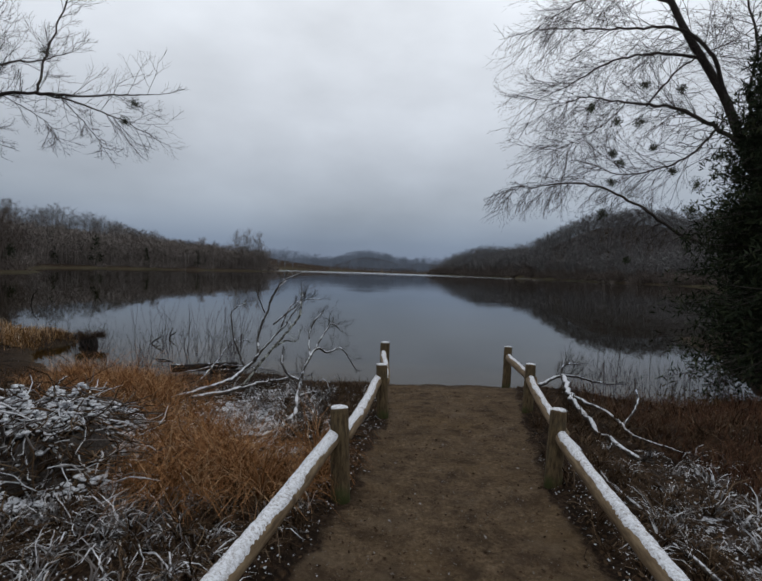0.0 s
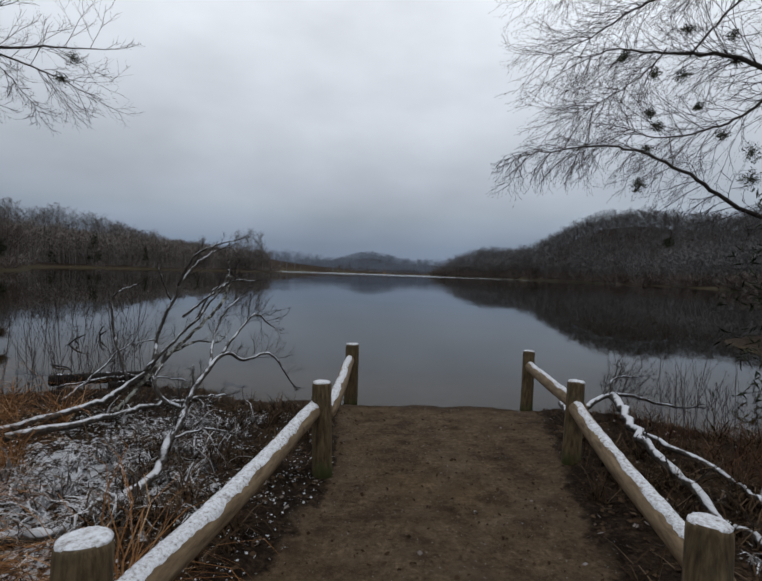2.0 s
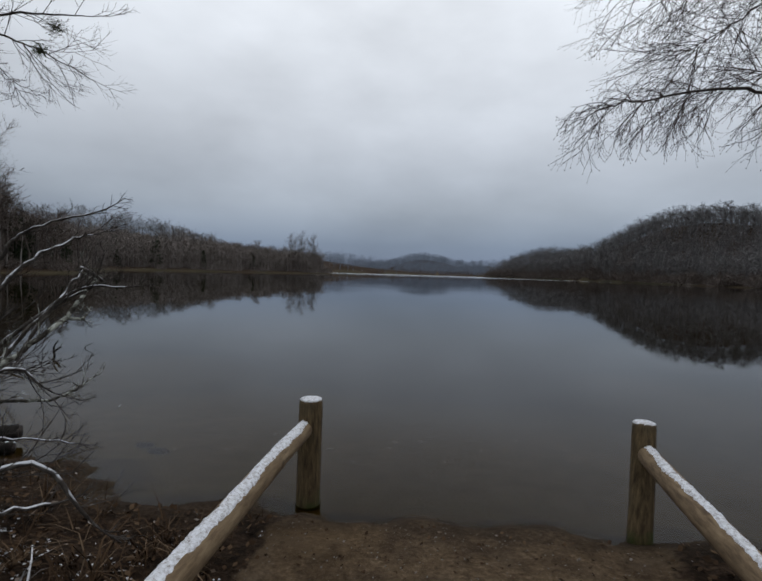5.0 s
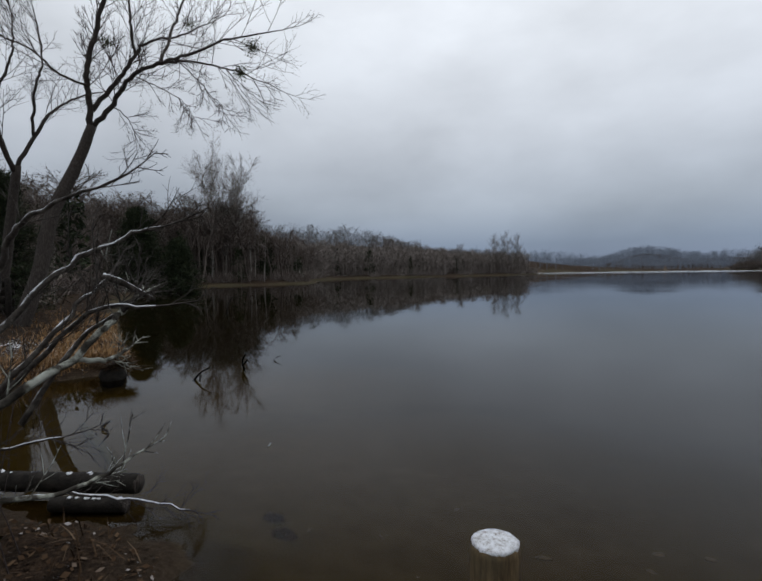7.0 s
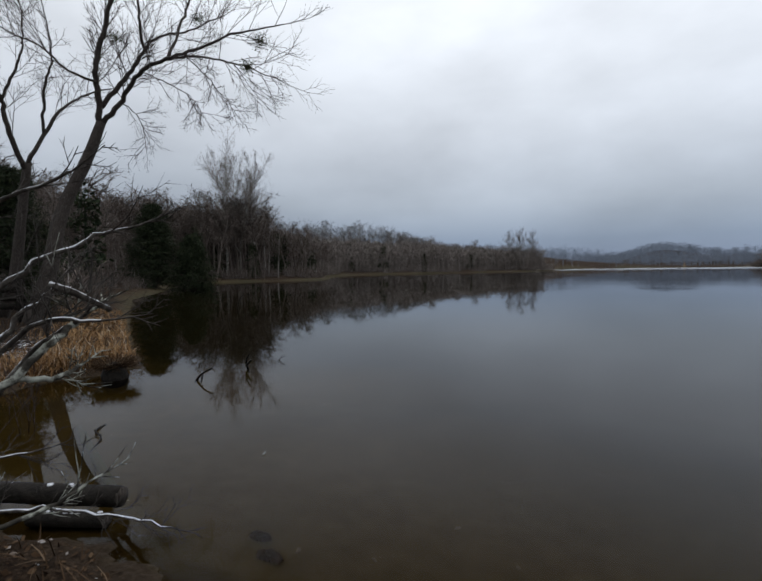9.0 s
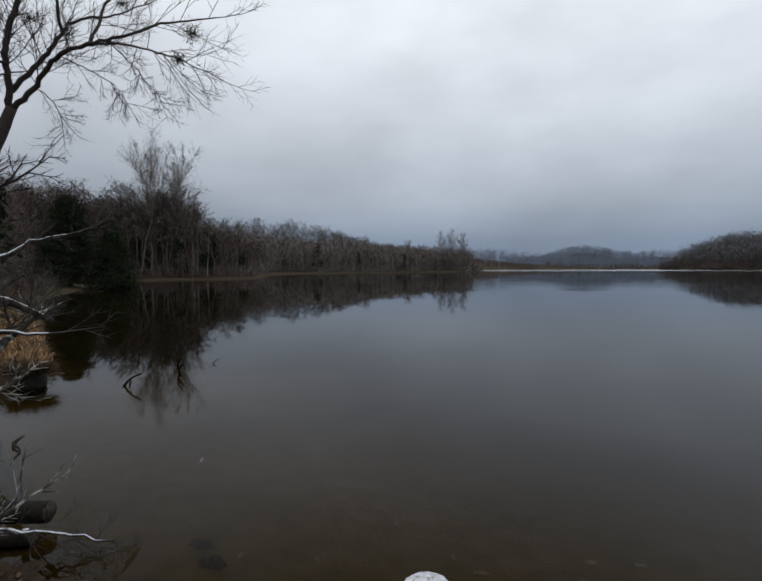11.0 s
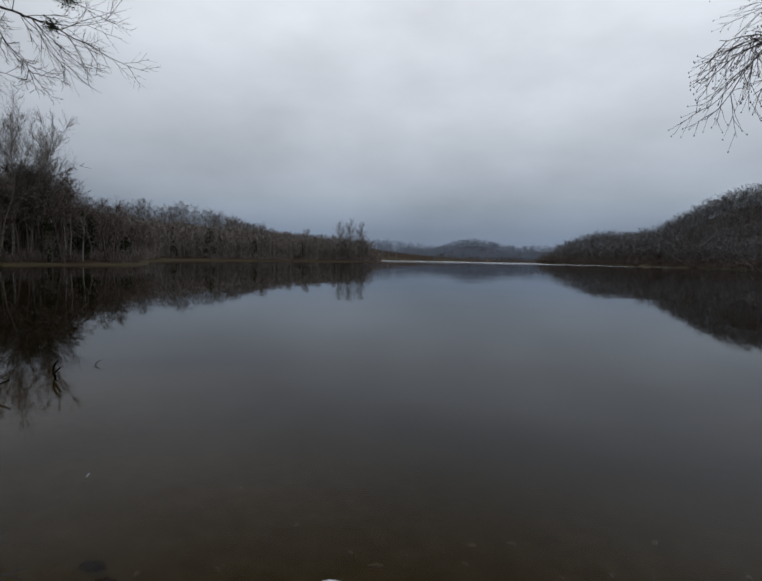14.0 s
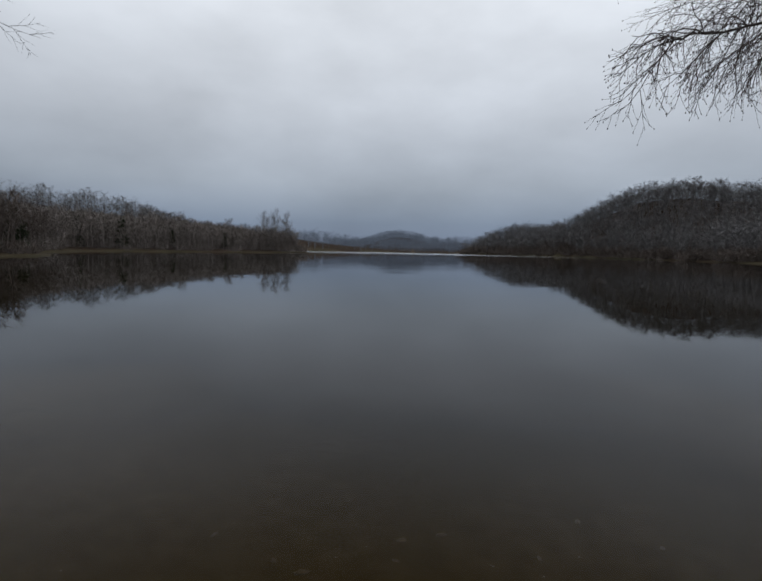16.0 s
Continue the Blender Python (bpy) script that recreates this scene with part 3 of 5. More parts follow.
# ---- the leaning tree over the left bank ----
def bank_tree():
    wood, tw = Heap(), Heap()
    base = np.array((-12.5, 11.75, ground_z(-12.5, 11.75) - 0.15))
    t = thing("bare_tree", *base, "bare leaning deciduous tree with mistletoe at the water's edge", "tree", "bare trees on the bank")
    tube(wood, smooth_line([base, (-12.27, 12.12, 1.34), (-12.14, 12.40, 2.77), (-11.89, 12.90, 4.08), (-11.73, 13.19, 5.02)], 18), np.linspace(0.19, 0.115, 18), 10, True, 0.06)
    part("trunk", wood, BARK, t, "dark grey furrowed bark", True)
    a = dict(length=1.15, depth=2, twig_r=0.009)
    limb(t, tw, [(-11.73, 13.19, 4.95), (-11.24, 13.41, 5.50), (-10.59, 13.55, 6.10), (-9.62, 13.56, 6.19), (-8.50, 13.56, 6.14), (-7.49, 13.66, 6.22), (-6.78, 14.37, 6.53)], 0.068, 0.012, 27, **a)
    limb(t, tw, [(-9.62, 13.56, 6.19), (-8.76, 13.58, 6.05), (-7.83, 13.54, 5.74), (-7.31, 13.85, 5.58), (-6.80, 14.35, 5.33)], 0.032, 0.008, 18, droop=0.03, **a)
    limb(t, tw, [(-11.76, 13.16, 4.9), (-11.66, 13.12, 5.62), (-11.59, 13.04, 6.34), (-11.42, 13.15, 7.08), (-11.22, 13.29, 7.99), (-11.02, 13.43, 9.38)], 0.079, 0.045, 23, **a)
    limb(t, tw, [(-11.73, 13.21, 5.4), (-11.35, 13.66, 6.22), (-11.04, 13.96, 6.86), (-10.89, 14.18, 7.24), (-10.47, 14.93, 7.63), (-10.07, 15.58, 8.12)], 0.061, 0.012, 22, **a)
    limb(t, tw, [(-11.04, 13.96, 6.86), (-10.92, 13.78, 7.40), (-10.85, 13.70, 8.06), (-10.91, 13.61, 9.20)], 0.040, 0.02, 15, **a)
    limb(t, tw, [(-9.60, 13.59, 6.20), (-9.75, 14.06, 7.13), (-9.75, 14.39, 8.01), (-9.59, 14.91, 9.51)], 0.036, 0.02, 16, **a)
    limb(t, tw, [(-11.59, 13.04, 5.92), (-11.58, 12.42, 5.97), (-11.81, 11.93, 6.42), (-11.99, 11.51, 6.55), (-12.12, 11.17, 6.72)], 0.032, 0.01, 15, **a)
    limb(t, tw, [(-9.04, 13.59, 6.17), (-8.58, 13.81, 5.67), (-8.21, 13.90, 5.24), (-8.01, 14.13, 4.82)], 0.014, 0.006, 13, droop=0.05, **{**a, "length": 0.6})
    limb(t, tw, [(-11.24, 13.41, 5.50), (-11.07, 13.69, 5.24), (-10.99, 13.82, 4.89), (-10.96, 13.86, 4.41)], 0.014, 0.006, 11, droop=0.05, **{**a, "length": 0.6})
    limb(t, tw, [(-10.56, 13.60, 6.11), (-10.06, 13.98, 5.83), (-9.79, 14.34, 5.58), (-9.62, 14.55, 5.18)], 0.014, 0.006, 13, droop=0.05, **{**a, "length": 0.6})
    part("crown", tw, TWIG, t)
    for x, y, z, r in [(-7.14, 14.03, 6.16, 0.26), (-7.31, 13.85, 5.59, 0.22), (-10.39, 15.03, 7.93, 0.26), (-11.29, 13.37, 6.99, 0.24)]:
        mistletoe(t, x, y, z, r)


def mistletoe(parent, x, y, z, r):
    h = Heap()
    for _ in range(60):
        d = rand_dir()
        tube(h, [(x, y, z), np.array((x, y, z)) + d * r * rnd.uniform(0.5, 1)], [0.004, 0.002], 3, False)
    for _ in range(7):
        leaf_cloud(h, np.array((x, y, z)) + rand_dir() * r * 0.42, (0.6 * r, 0.6 * r, 0.5 * r), 20, 0.028)
    part("mistletoe", h, MISTLETOE, parent, "clump of green mistletoe")


def leaf_cloud(h, c, rad, n, size, slim=0.5):
    """Small loose leaves through an uneven lump."""
    d = np.random.normal(0, 1, (n, 3))
    d /= np.linalg.norm(d, axis=1)[:, None]
    p = np.asarray(c) + d * np.random.uniform(0.1, 1, (n, 1)) ** 0.45 * np.asarray(rad)
    u, w = np.random.normal(0, 1, (n, 3)), np.random.normal(0, 1, (n, 3))
    u *= size / np.linalg.norm(u, axis=1)[:, None]
    w *= size * slim / np.linalg.norm(w, axis=1)[:, None]
    v = np.stack([p - u, p + w, p + u, p - w], 1).reshape(-1, 3)
    i = np.arange(n)[:, None] * 4
    h.add(v, np.concatenate([i + [[0, 1, 2]], i + [[0, 2, 3]]]))


bank_tree()


def second_tree():
    wood, tw = Heap(), Heap()
    base = np.array((-14.1, 11.8, ground_z(-14.1, 11.8) - 0.15))
    t = thing("bare_tree", *base, "bare forked tree behind the bank grass", "tree", "bare trees on the bank")
    tube(wood, smooth_line([base, (-13.66, 11.99, 1.36), (-13.29, 12.04, 2.82), (-12.93, 12.06, 4.00)], 14), np.linspace(0.15, 0.09, 14), 9, True, 0.06)
    part("trunk", wood, BARK, t, "", True)
    a = dict(length=1.15, depth=2, twig_r=0.009)
    limb(t, tw, [(-12.96, 12.00, 3.85), (-12.77, 11.60, 4.70), (-12.65, 11.47, 5.28), (-12.46, 11.04, 5.59), (-12.41, 10.70, 5.94), (-12.21, 10.25, 6.58)], 0.064, 0.02, 12, **a)
    limb(t, tw, [(-12.93, 12.06, 3.95), (-12.73, 12.51, 4.99), (-12.74, 12.86, 5.51), (-12.77, 13.52, 6.04), (-12.70, 14.30, 6.44)], 0.052, 0.012, 10, **a)
    limb(t, tw, [(-12.79, 12.38, 4.69), (-12.48, 12.28, 5.62), (-12.11, 12.31, 6.36), (-12.01, 12.14, 7.29)], 0.040, 0.012, 10, **a)
    limb(t, tw, [(-12.65, 11.47, 5.28), (-12.54, 11.74, 6.05), (-12.47, 11.89, 6.76), (-12.50, 11.83, 7.65)], 0.036, 0.012, 9, **a)
    part("crown", tw, TWIG, t)


second_tree()


# ---- the tree that overhangs the lake beside the cedar ----
def lake_tree():
    wood, tw = Heap(), Heap()
    base = np.array((10.1, 10.7, ground_z(10.1, 10.7) - 0.2))
    t = thing("bare_tree", *base, "tall bare tree overhanging the lake with mistletoe in its drooping branches", "tree", "bare trees on the bank")
    tube(wood, smooth_line([base, (9.40, 11.04, 1.89), (9.09, 11.30, 3.22), (8.50, 11.50, 4.47), (8.00, 11.73, 5.99), (7.26, 11.97, 7.43), (6.87, 12.08, 8.28), (6.26, 12.30, 9.90)], 30), np.linspace(0.15, 0.06, 30), 10, True, 0.06)
    part("trunk", wood, BARK, t, "dark furrowed trunk", True)
    a = dict(length=1.35, depth=2, droop=0.14, twig_r=0.0075, kids=4, bud=0.0075)
    limb(t, tw, [(9.02, 11.22, 3.32), (8.58, 11.31, 4.43), (8.00, 11.49, 5.01), (7.51, 11.82, 5.49), (7.17, 12.26, 5.89), (6.70, 12.75, 6.12), (6.06, 13.28, 6.37), (5.46, 13.75, 6.62), (4.70, 14.24, 6.36)], 0.068, 0.01, 85, **a)
    limb(t, tw, [(9.45, 11.0, 1.75), (7.6, 10.95, 2.3), (6.5, 11.1, 2.8), (5.85, 11.3, 3.35), (5.1, 11.5, 3.7), (4.4, 11.6, 3.82), (3.6, 11.65, 3.74), (2.95, 11.7, 3.6)], 0.048, 0.007, 60, **{**a, "length": 0.7, "droop": 0.26})
    limb(t, tw, [(8.00, 11.73, 5.99), (7.58, 11.53, 6.80), (6.88, 11.73, 7.54), (6.01, 12.31, 7.79), (5.06, 12.95, 8.07), (4.00, 13.63, 8.37)], 0.056, 0.01, 56, **a)
    limb(t, tw, [(7.45, 11.85, 6.93), (6.65, 12.55, 7.32), (5.83, 13.17, 7.32), (5.18, 13.76, 7.01), (4.18, 14.41, 6.60)], 0.040, 0.008, 56, **a)
    limb(t, tw, [(6.70, 12.74, 6.06), (7.13, 12.28, 6.75), (7.53, 11.80, 7.03)], 0.024, 0.02, 16, **a)
    limb(t, tw, [(7.84, 11.60, 5.26), (7.27, 11.73, 4.60), (6.58, 11.90, 4.27), (5.92, 12.24, 4.20), (5.38, 12.71, 4.52)], 0.032, 0.008, 47, **a)
    limb(t, tw, [(6.87, 12.08, 8.28), (6.10, 12.60, 8.90), (5.14, 13.24, 8.97), (4.41, 13.71, 8.68)], 0.048, 0.01, 47, **a)
    limb(t, tw, [(8.45, 11.16, 4.72), (8.14, 11.14, 5.79), (8.12, 10.91, 6.76), (7.88, 10.96, 7.82), (7.6, 11, 9)], 0.040, 0.015, 47, **a)
    limb(t, tw, [(6.3, 12.9, 6.3), (5.8, 12.9, 5.7), (5.2, 13.2, 5.3), (4.6, 13.5, 5.0)], 0.016, 0.006, 37, **a)
    part("crown", tw, TWIG, t, "fine drooping budded twigs")
    for x, y, z, r in [(5.16, 12.44, 5.87, 0.17), (5.86, 12.52, 5.58, 0.17), (6.57, 12.68, 5.67, 0.27), (7.4, 12.31, 5.81, 0.19), (5.76, 12.46, 4.77, 0.15), (6.19, 12.9, 4.65, 0.16), (5.92, 12.8, 4.1, 0.16), (6.89, 12.68, 5.01, 0.14), (7.43, 12.68, 4.45, 0.19), (5.18, 11.61, 3.14, 0.18), (5.85, 11.7, 2.06, 0.13), (8.14, 12.75, 4.11, 0.28), (7.22, 11.48, 3.27, 0.26), (7.65, 12.82, 6.56, 0.16), (8.68, 12.73, 4.85, 0.19), (6.62, 12.73, 6.59, 0.19)]:
        mistletoe(t, x, y, z, r)


lake_tree()


# ---- evergreens ----
def cedar(x, y, tall, wide, count, size, label, bottom=0.3):
    z0 = ground_z(x, y)
    t = thing("cedar_tree", x, y, z0 - 0.1, label, "tree", "cedars")
    w = Heap()
    tube(w, [(x, y, z0 - 0.1), (x + 0.05, y, z0 + tall * 0.5), (x, y, z0 + tall)], [0.03 * tall, 0.02 * tall, 0.01], 8)
    f = Heap()
    n = int(count / 55)
    for _ in range(n):
        k = rnd.random() ** 0.8
        z = z0 + bottom + (tall - bottom) * k
        r = wide * (1 - k) ** 0.6 * rnd.choice((rnd.uniform(0.3, 0.95), rnd.uniform(0.5, 1.3))) + 0.12
        a = rnd.uniform(0, 6.283)
        tip = np.array((x + r * math.cos(a), y + r * math.sin(a), z + rnd.uniform(-0.25, 0.12) * r))
        tube(w, [(x, y, z - 0.1 * r), (np.array((x, y, z)) + tip) / 2 + (0, 0, 0.05), tip], [0.025, 0.014, 0.004], 4, False)
        for g in (0.5, 0.75, 0.97):
            c = np.array((x, y, z)) * (1 - g) + tip * g
            leaf_cloud(f, c + rand_dir() * 0.06 * wide, (0.2 * wide, 0.2 * wide, 0.1 * wide), 18, size, 0.2)
    part("trunk", w, BARK, t)
    part("foliage", f, CEDAR, t, "dense dark green scale foliage")
    return t


cedar(6.75, 7.65, 6.5, 1.65, 150000, 0.075, "large dark green cedar at the water's edge", 0.15)
cedar(-36.9, 31.0, 6.8, 2.5, 34000, 0.13, "dark cedar on the bank among bare trees", 0.1)
cedar(-34.4, 32.8, 4.6, 2.1, 22000, 0.13, "dark cedar on the bank among bare trees", 0.1)
cedar(-16.2, 12.9, 4.0, 1.5, 30000, 0.07, "dark young cedar on the bank among bare trees", 0.1)

# ---- woods round the lake ----
def bare_variant(seed, tall=1.0):
    """A bare tree one unit tall: trunk, limbs and thin twigs."""
    g = np.random.default_rng(seed)
    h = Heap()
    lean = g.normal(0, 0.04, 2)
    top = np.array([lean[0], lean[1], 1.0])
    line = np.stack([np.outer(np.linspace(0, 1, 5), top)[:, 0] + g.normal(0, 0.008, 5), np.outer(np.linspace(0, 1, 5), top)[:, 1] + g.normal(0, 0.008, 5), np.linspace(0, 0.93, 5)], 1)
    tube(h, line, [0.009, 0.0075, 0.0055, 0.0035, 0.0015], 4, False)
    v, t = [], []

    def sliver(p, q, w):
        s = unit(np.cross(q - p, g.normal(0, 1, 3))) * w
        k = len(v)
        v.extend([p - s, p + s, q])
        t.append((k, k + 1, k + 2))
    for _ in range(13):
        f = g.uniform(0.32, 0.95)
        p = np.array([np.interp(f * 0.93, line[:, 2], line[:, 0]), np.interp(f * 0.93, line[:, 2], line[:, 1]), f * 0.93])
        a = g.uniform(0, 6.283)
        out = g.uniform(0.35, 0.9)
        d = unit(np.array([math.cos(a) * out, math.sin(a) * out, 1.0]))
        ln = g.uniform(0.16, 0.34) * (1.15 - 0.6 * f)
        q = p + d * ln
        tube(h, [p, (p + q) / 2 + g.normal(0, 0.01, 3), q], [0.0045, 0.003, 0.0015], 3, False)
        for _ in range(8):
            e = g.uniform(0.25, 1)
            p2 = p + (q - p) * e
            q2 = p2 + unit(d + g.normal(0, 0.55, 3)) * ln * g.uniform(0.3, 0.6)
            sliver(p2, q2, 0.0022)
            for _ in range(4):
                p3 = p2 + (q2 - p2) * g.uniform(0.3, 1)
                sliver(p3, p3 + unit(unit(q2 - p2) + g.normal(0, 0.6, 3)) * ln * g.uniform(0.18, 0.38), 0.0016)
    h.add(v, t)
    return np.concatenate(h.v), np.concatenate(h.t)


def shrub_variant(seed):
    """A low thicket one unit tall."""
    g = np.random.default_rng(seed)
    v, t = [], []
    for _ in range(64):
        a, r = g.uniform(0, 6.283), g.uniform(0, 0.5)
        p = np.array([math.cos(a) * r, math.sin(a) * r, 0])
        q = p + np.array([g.normal(0, 0.35), g.normal(0, 0.35), g.uniform(0.4, 1.0)])
        s = unit(np.cross(q - p, g.normal(0, 1, 3))) * 0.012
        k = len(v)
        v.extend([p - s, p + s, q])
        t.append((k, k + 1, k + 2))
        for _ in range(2):
            m = p + (q - p) * g.uniform(0.3, 0.9)
            e = m + g.normal(0, 0.2, 3) + (0, 0, 0.12)
            s = unit(np.cross(e - m, g.normal(0, 1, 3))) * 0.009
            k = len(v)
            v.extend([m - s, m + s, e])
            t.append((k, k + 1, k + 2))
    return np.array(v), np.array(t)


def cedar_variant(seed):
    g = np.random.default_rng(seed)
    h = Heap()
    tube(h, [(0, 0, 0), (0, 0, 1)], [0.02, 0.002], 4, False)
    for _ in range(60):
        k = g.random()
        a = g.uniform(0, 6.283)
        r = 0.24 * (1 - k) ** 0.65
        leaf_cloud(h, (r * 0.7 * math.cos(a), r * 0.7 * math.sin(a), 0.06 + 0.9 * k), (0.09, 0.09, 0.07), 8, 0.035)
    return np.concatenate(h.v), np.concatenate(h.t)


def far_variant(seed):
    """A lighter bare tree for woods far off."""
    g = np.random.default_rng(100 + seed)
    v, t = [], []

    def sliver(p, q, w):
        s = unit(np.cross(q - p, g.normal(0, 1, 3))) * w
        k = len(v)
        v.extend([p - s, p + s, q])
        t.append((k, k + 1, k + 2))
    for _ in range(2):
        sliver(np.zeros(3), np.array([g.normal(0, 0.03), g.normal(0, 0.03), 0.9]), 0.006)
    for _ in range(10):
        f = g.uniform(0.25, 0.9)
        p = np.array([0, 0, f])
        a, out = g.uniform(0, 6.283), g.uniform(0.35, 1.1)
        d = unit(np.array([math.cos(a) * out, math.sin(a) * out, 1.0]))
        ln = g.uniform(0.2, 0.4) * (1.15 - 0.65 * f)
        sliver(p, p + d * ln, 0.0042)
        for _ in range(9):
            p2 = p + d * ln * g.uniform(0.2, 1)
            sliver(p2, p2 + unit(d + g.normal(0, 0.7, 3)) * ln * g.uniform(0.25, 0.6), 0.0028)
    return np.array(v), np.array(t)


BARE = [bare_variant(i) for i in range(7)]
FAR = [far_variant(i) for i in range(8)]
SHRUB = [shrub_variant(i) for i in range(4)]
EVER = [cedar_variant(i) for i in range(3)]


def stand(name, label, variants, mat, spots, lo, hi, wide=1.0, seed=1):
    """Many trees at the spots, joined: too many to count."""
    g = np.random.default_rng(seed)
    h = Heap()
    for x, y, z in spots:
        v, t = variants[g.integers(len(variants))]
        s, a = g.uniform(lo, hi), g.uniform(0, 6.283)
        c, d = math.cos(a), math.sin(a)
        w = s * wide * g.uniform(0.85, 1.2)
        h.add(np.stack([x + w * (c * v[:, 0] - d * v[:, 1]), y + w * (d * v[:, 0] + c * v[:, 1]), z - 0.1 + s * v[:, 2]], 1), t)
    return tagged(new(name, h.data(name, mat)), label, "woods", kind="stuff")


def spots(n, box, lo, hi, seed):
    """n places on land inside the box, between lo and hi metres from the shore."""
    g = np.random.default_rng(seed)
    x, y = g.uniform(box[0], box[1], n * 12), g.uniform(box[2], box[3], n * 12)
    z, s = height(x, y)
    ok = (s > lo) & (s < hi)
    return np.stack([x, y, z], 1)[ok][:n]


NEAR_WOODS = spots(820, (-130, -33, 14, 115), 3.0, 42, 1)
stand("bare_woods", "bare grey-brown woods along the near bank", BARE, WOODS, [p for p in NEAR_WOODS if p[0] < -52 and p[0] + p[1] < 7], 10.5, 13.5, 1.5, 1)
stand("bare_woods", "younger bare woods along the foot of the bank", BARE, WOODS, [p for p in NEAR_WOODS if p[0] >= -52 and p[0] + p[1] < 7], 6, 8.5, 1.5, 21)
stand("bare_woods", "lower bare woods behind the point", BARE, WOODS, [p for p in NEAR_WOODS if p[0] + p[1] >= 7], 6.5, 9.5, 1.5, 22)
stand("bare_woods", "bare saplings and young trees along the bank", BARE, WOODS, spots(60, (-60, -26, 9, 60), 1.0, 16, 7), 2.5, 4.5, 1.4, 7)
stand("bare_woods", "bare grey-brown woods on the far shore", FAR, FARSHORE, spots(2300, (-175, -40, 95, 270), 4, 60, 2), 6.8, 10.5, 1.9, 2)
stand("hill_woods", "haze-grey bare woods on the ridge behind the shore", FAR, HILLWOODS, spots(1700, (-330, -80, 100, 380), 50, 260, 3), 8, 13, 1.7, 3)
stand("hill_woods", "haze-grey bare woods on the steep hill beyond the lake", FAR, HILLWOODS, spots(6500, (35, 250, 60, 440), 3, 160, 4), 7, 12.5, 2.1, 4)
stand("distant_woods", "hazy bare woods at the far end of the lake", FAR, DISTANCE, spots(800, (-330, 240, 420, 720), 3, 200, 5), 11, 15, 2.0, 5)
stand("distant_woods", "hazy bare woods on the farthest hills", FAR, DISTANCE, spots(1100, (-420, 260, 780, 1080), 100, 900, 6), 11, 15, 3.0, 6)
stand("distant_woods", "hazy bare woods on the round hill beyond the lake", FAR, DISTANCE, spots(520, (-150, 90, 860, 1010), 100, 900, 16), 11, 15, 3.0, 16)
stand("undergrowth", "tangled brown undergrowth below the bank woods", SHRUB, WOODS, spots(420, (-90, -15, 9, 100), 0.8, 22, 8), 0.9, 2.2, 1.3, 8)
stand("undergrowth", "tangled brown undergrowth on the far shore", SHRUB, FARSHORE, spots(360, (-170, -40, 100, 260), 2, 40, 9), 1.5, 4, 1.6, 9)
stand("undergrowth", "brown undergrowth along the foot of the hill", SHRUB, WOODS, spots(620, (35, 170, 60, 440), 0.3, 16, 10), 2, 5, 2.0, 10)
stand("cedar_stand", "dark cedars scattered through the far woods", EVER, CEDAR, spots(46, (-150, -45, 100, 240), 3, 60, 11), 5, 10, 1.0, 11)
stand("cedar_stand", "dark cedars along the near bank", EVER, CEDAR, spots(16, (-75, -20, 20, 80), 2, 14, 12), 4, 8, 1.0, 12)


# ---- the tall pale sycamore on the point, and a pale grove on the far tip ----
def sycamore(x, y, tall, seed, label, fine=2, lean=0.0):
    z = ground_z(x, y)
    t = thing("sycamore_tree", x, y, z - 0.2, label, "tree", "pale sycamores")
    rnd.seed(seed)
    w, tw = Heap(), Heap()
    lean = lean + rnd.uniform(-0.03, 0.03)
    line = smooth_line([(x, y, z - 0.2), (x + lean * tall * 0.15, y, z + tall * 0.33), (x + lean * tall * 0.5, y, z + tall * 0.6), (x + lean * tall, y, z + tall * 0.97)], 20)
    tube(w, line, np.linspace(0.0085 * tall, 0.02, 20), 8, True, 0.05)
    for _ in range(34 if fine > 1 else 30):
        f = rnd.uniform(0.3, 0.96)
        p = line[int(f * 19)]
        a = rnd.uniform(0, 6.283)
        o = rnd.uniform(0.35, 1.0)
        ln = tall * rnd.uniform(0.24, 0.4) * (1.25 - 0.75 * f)
        d = unit(np.array([math.cos(a) * o, math.sin(a) * o, 1]))
        limb(w, tw, [p, p + d * ln * 0.5 + rand_dir() * 0.03 * ln, p + d * ln + np.array([0, 0, 0.1 * ln])], 0.006 * tall * (1.1 - f), 0.015, 14, ln * 0.42, fine, 0.0, 0.02, 5, 0.3, 0.1, 3)
    part("trunk", w, PALE_BARK, t, "pale blotched bark", True)
    part("crown", tw, FARSHORE, t)


sycamore(-60.0, 58.6, 18.8, 5, "tall bare sycamore with a pale trunk standing on the point")
sycamore(-59.0, 60.0, 17.6, 6, "tall bare sycamore with a pale trunk leaning from the point", 2, 0.24)
for i, (x, y, h) in enumerate([(-66, 222, 16.5), (-62, 226, 17.5), (-58, 230, 16.5), (-98, 172, 11), (-82, 176, 12), (-72, 196, 11), (-110, 165, 11)]):
    sycamore(x, y, h, 20 + i, "tall pale bare tree on the far shore", 1)
rnd.seed(77)


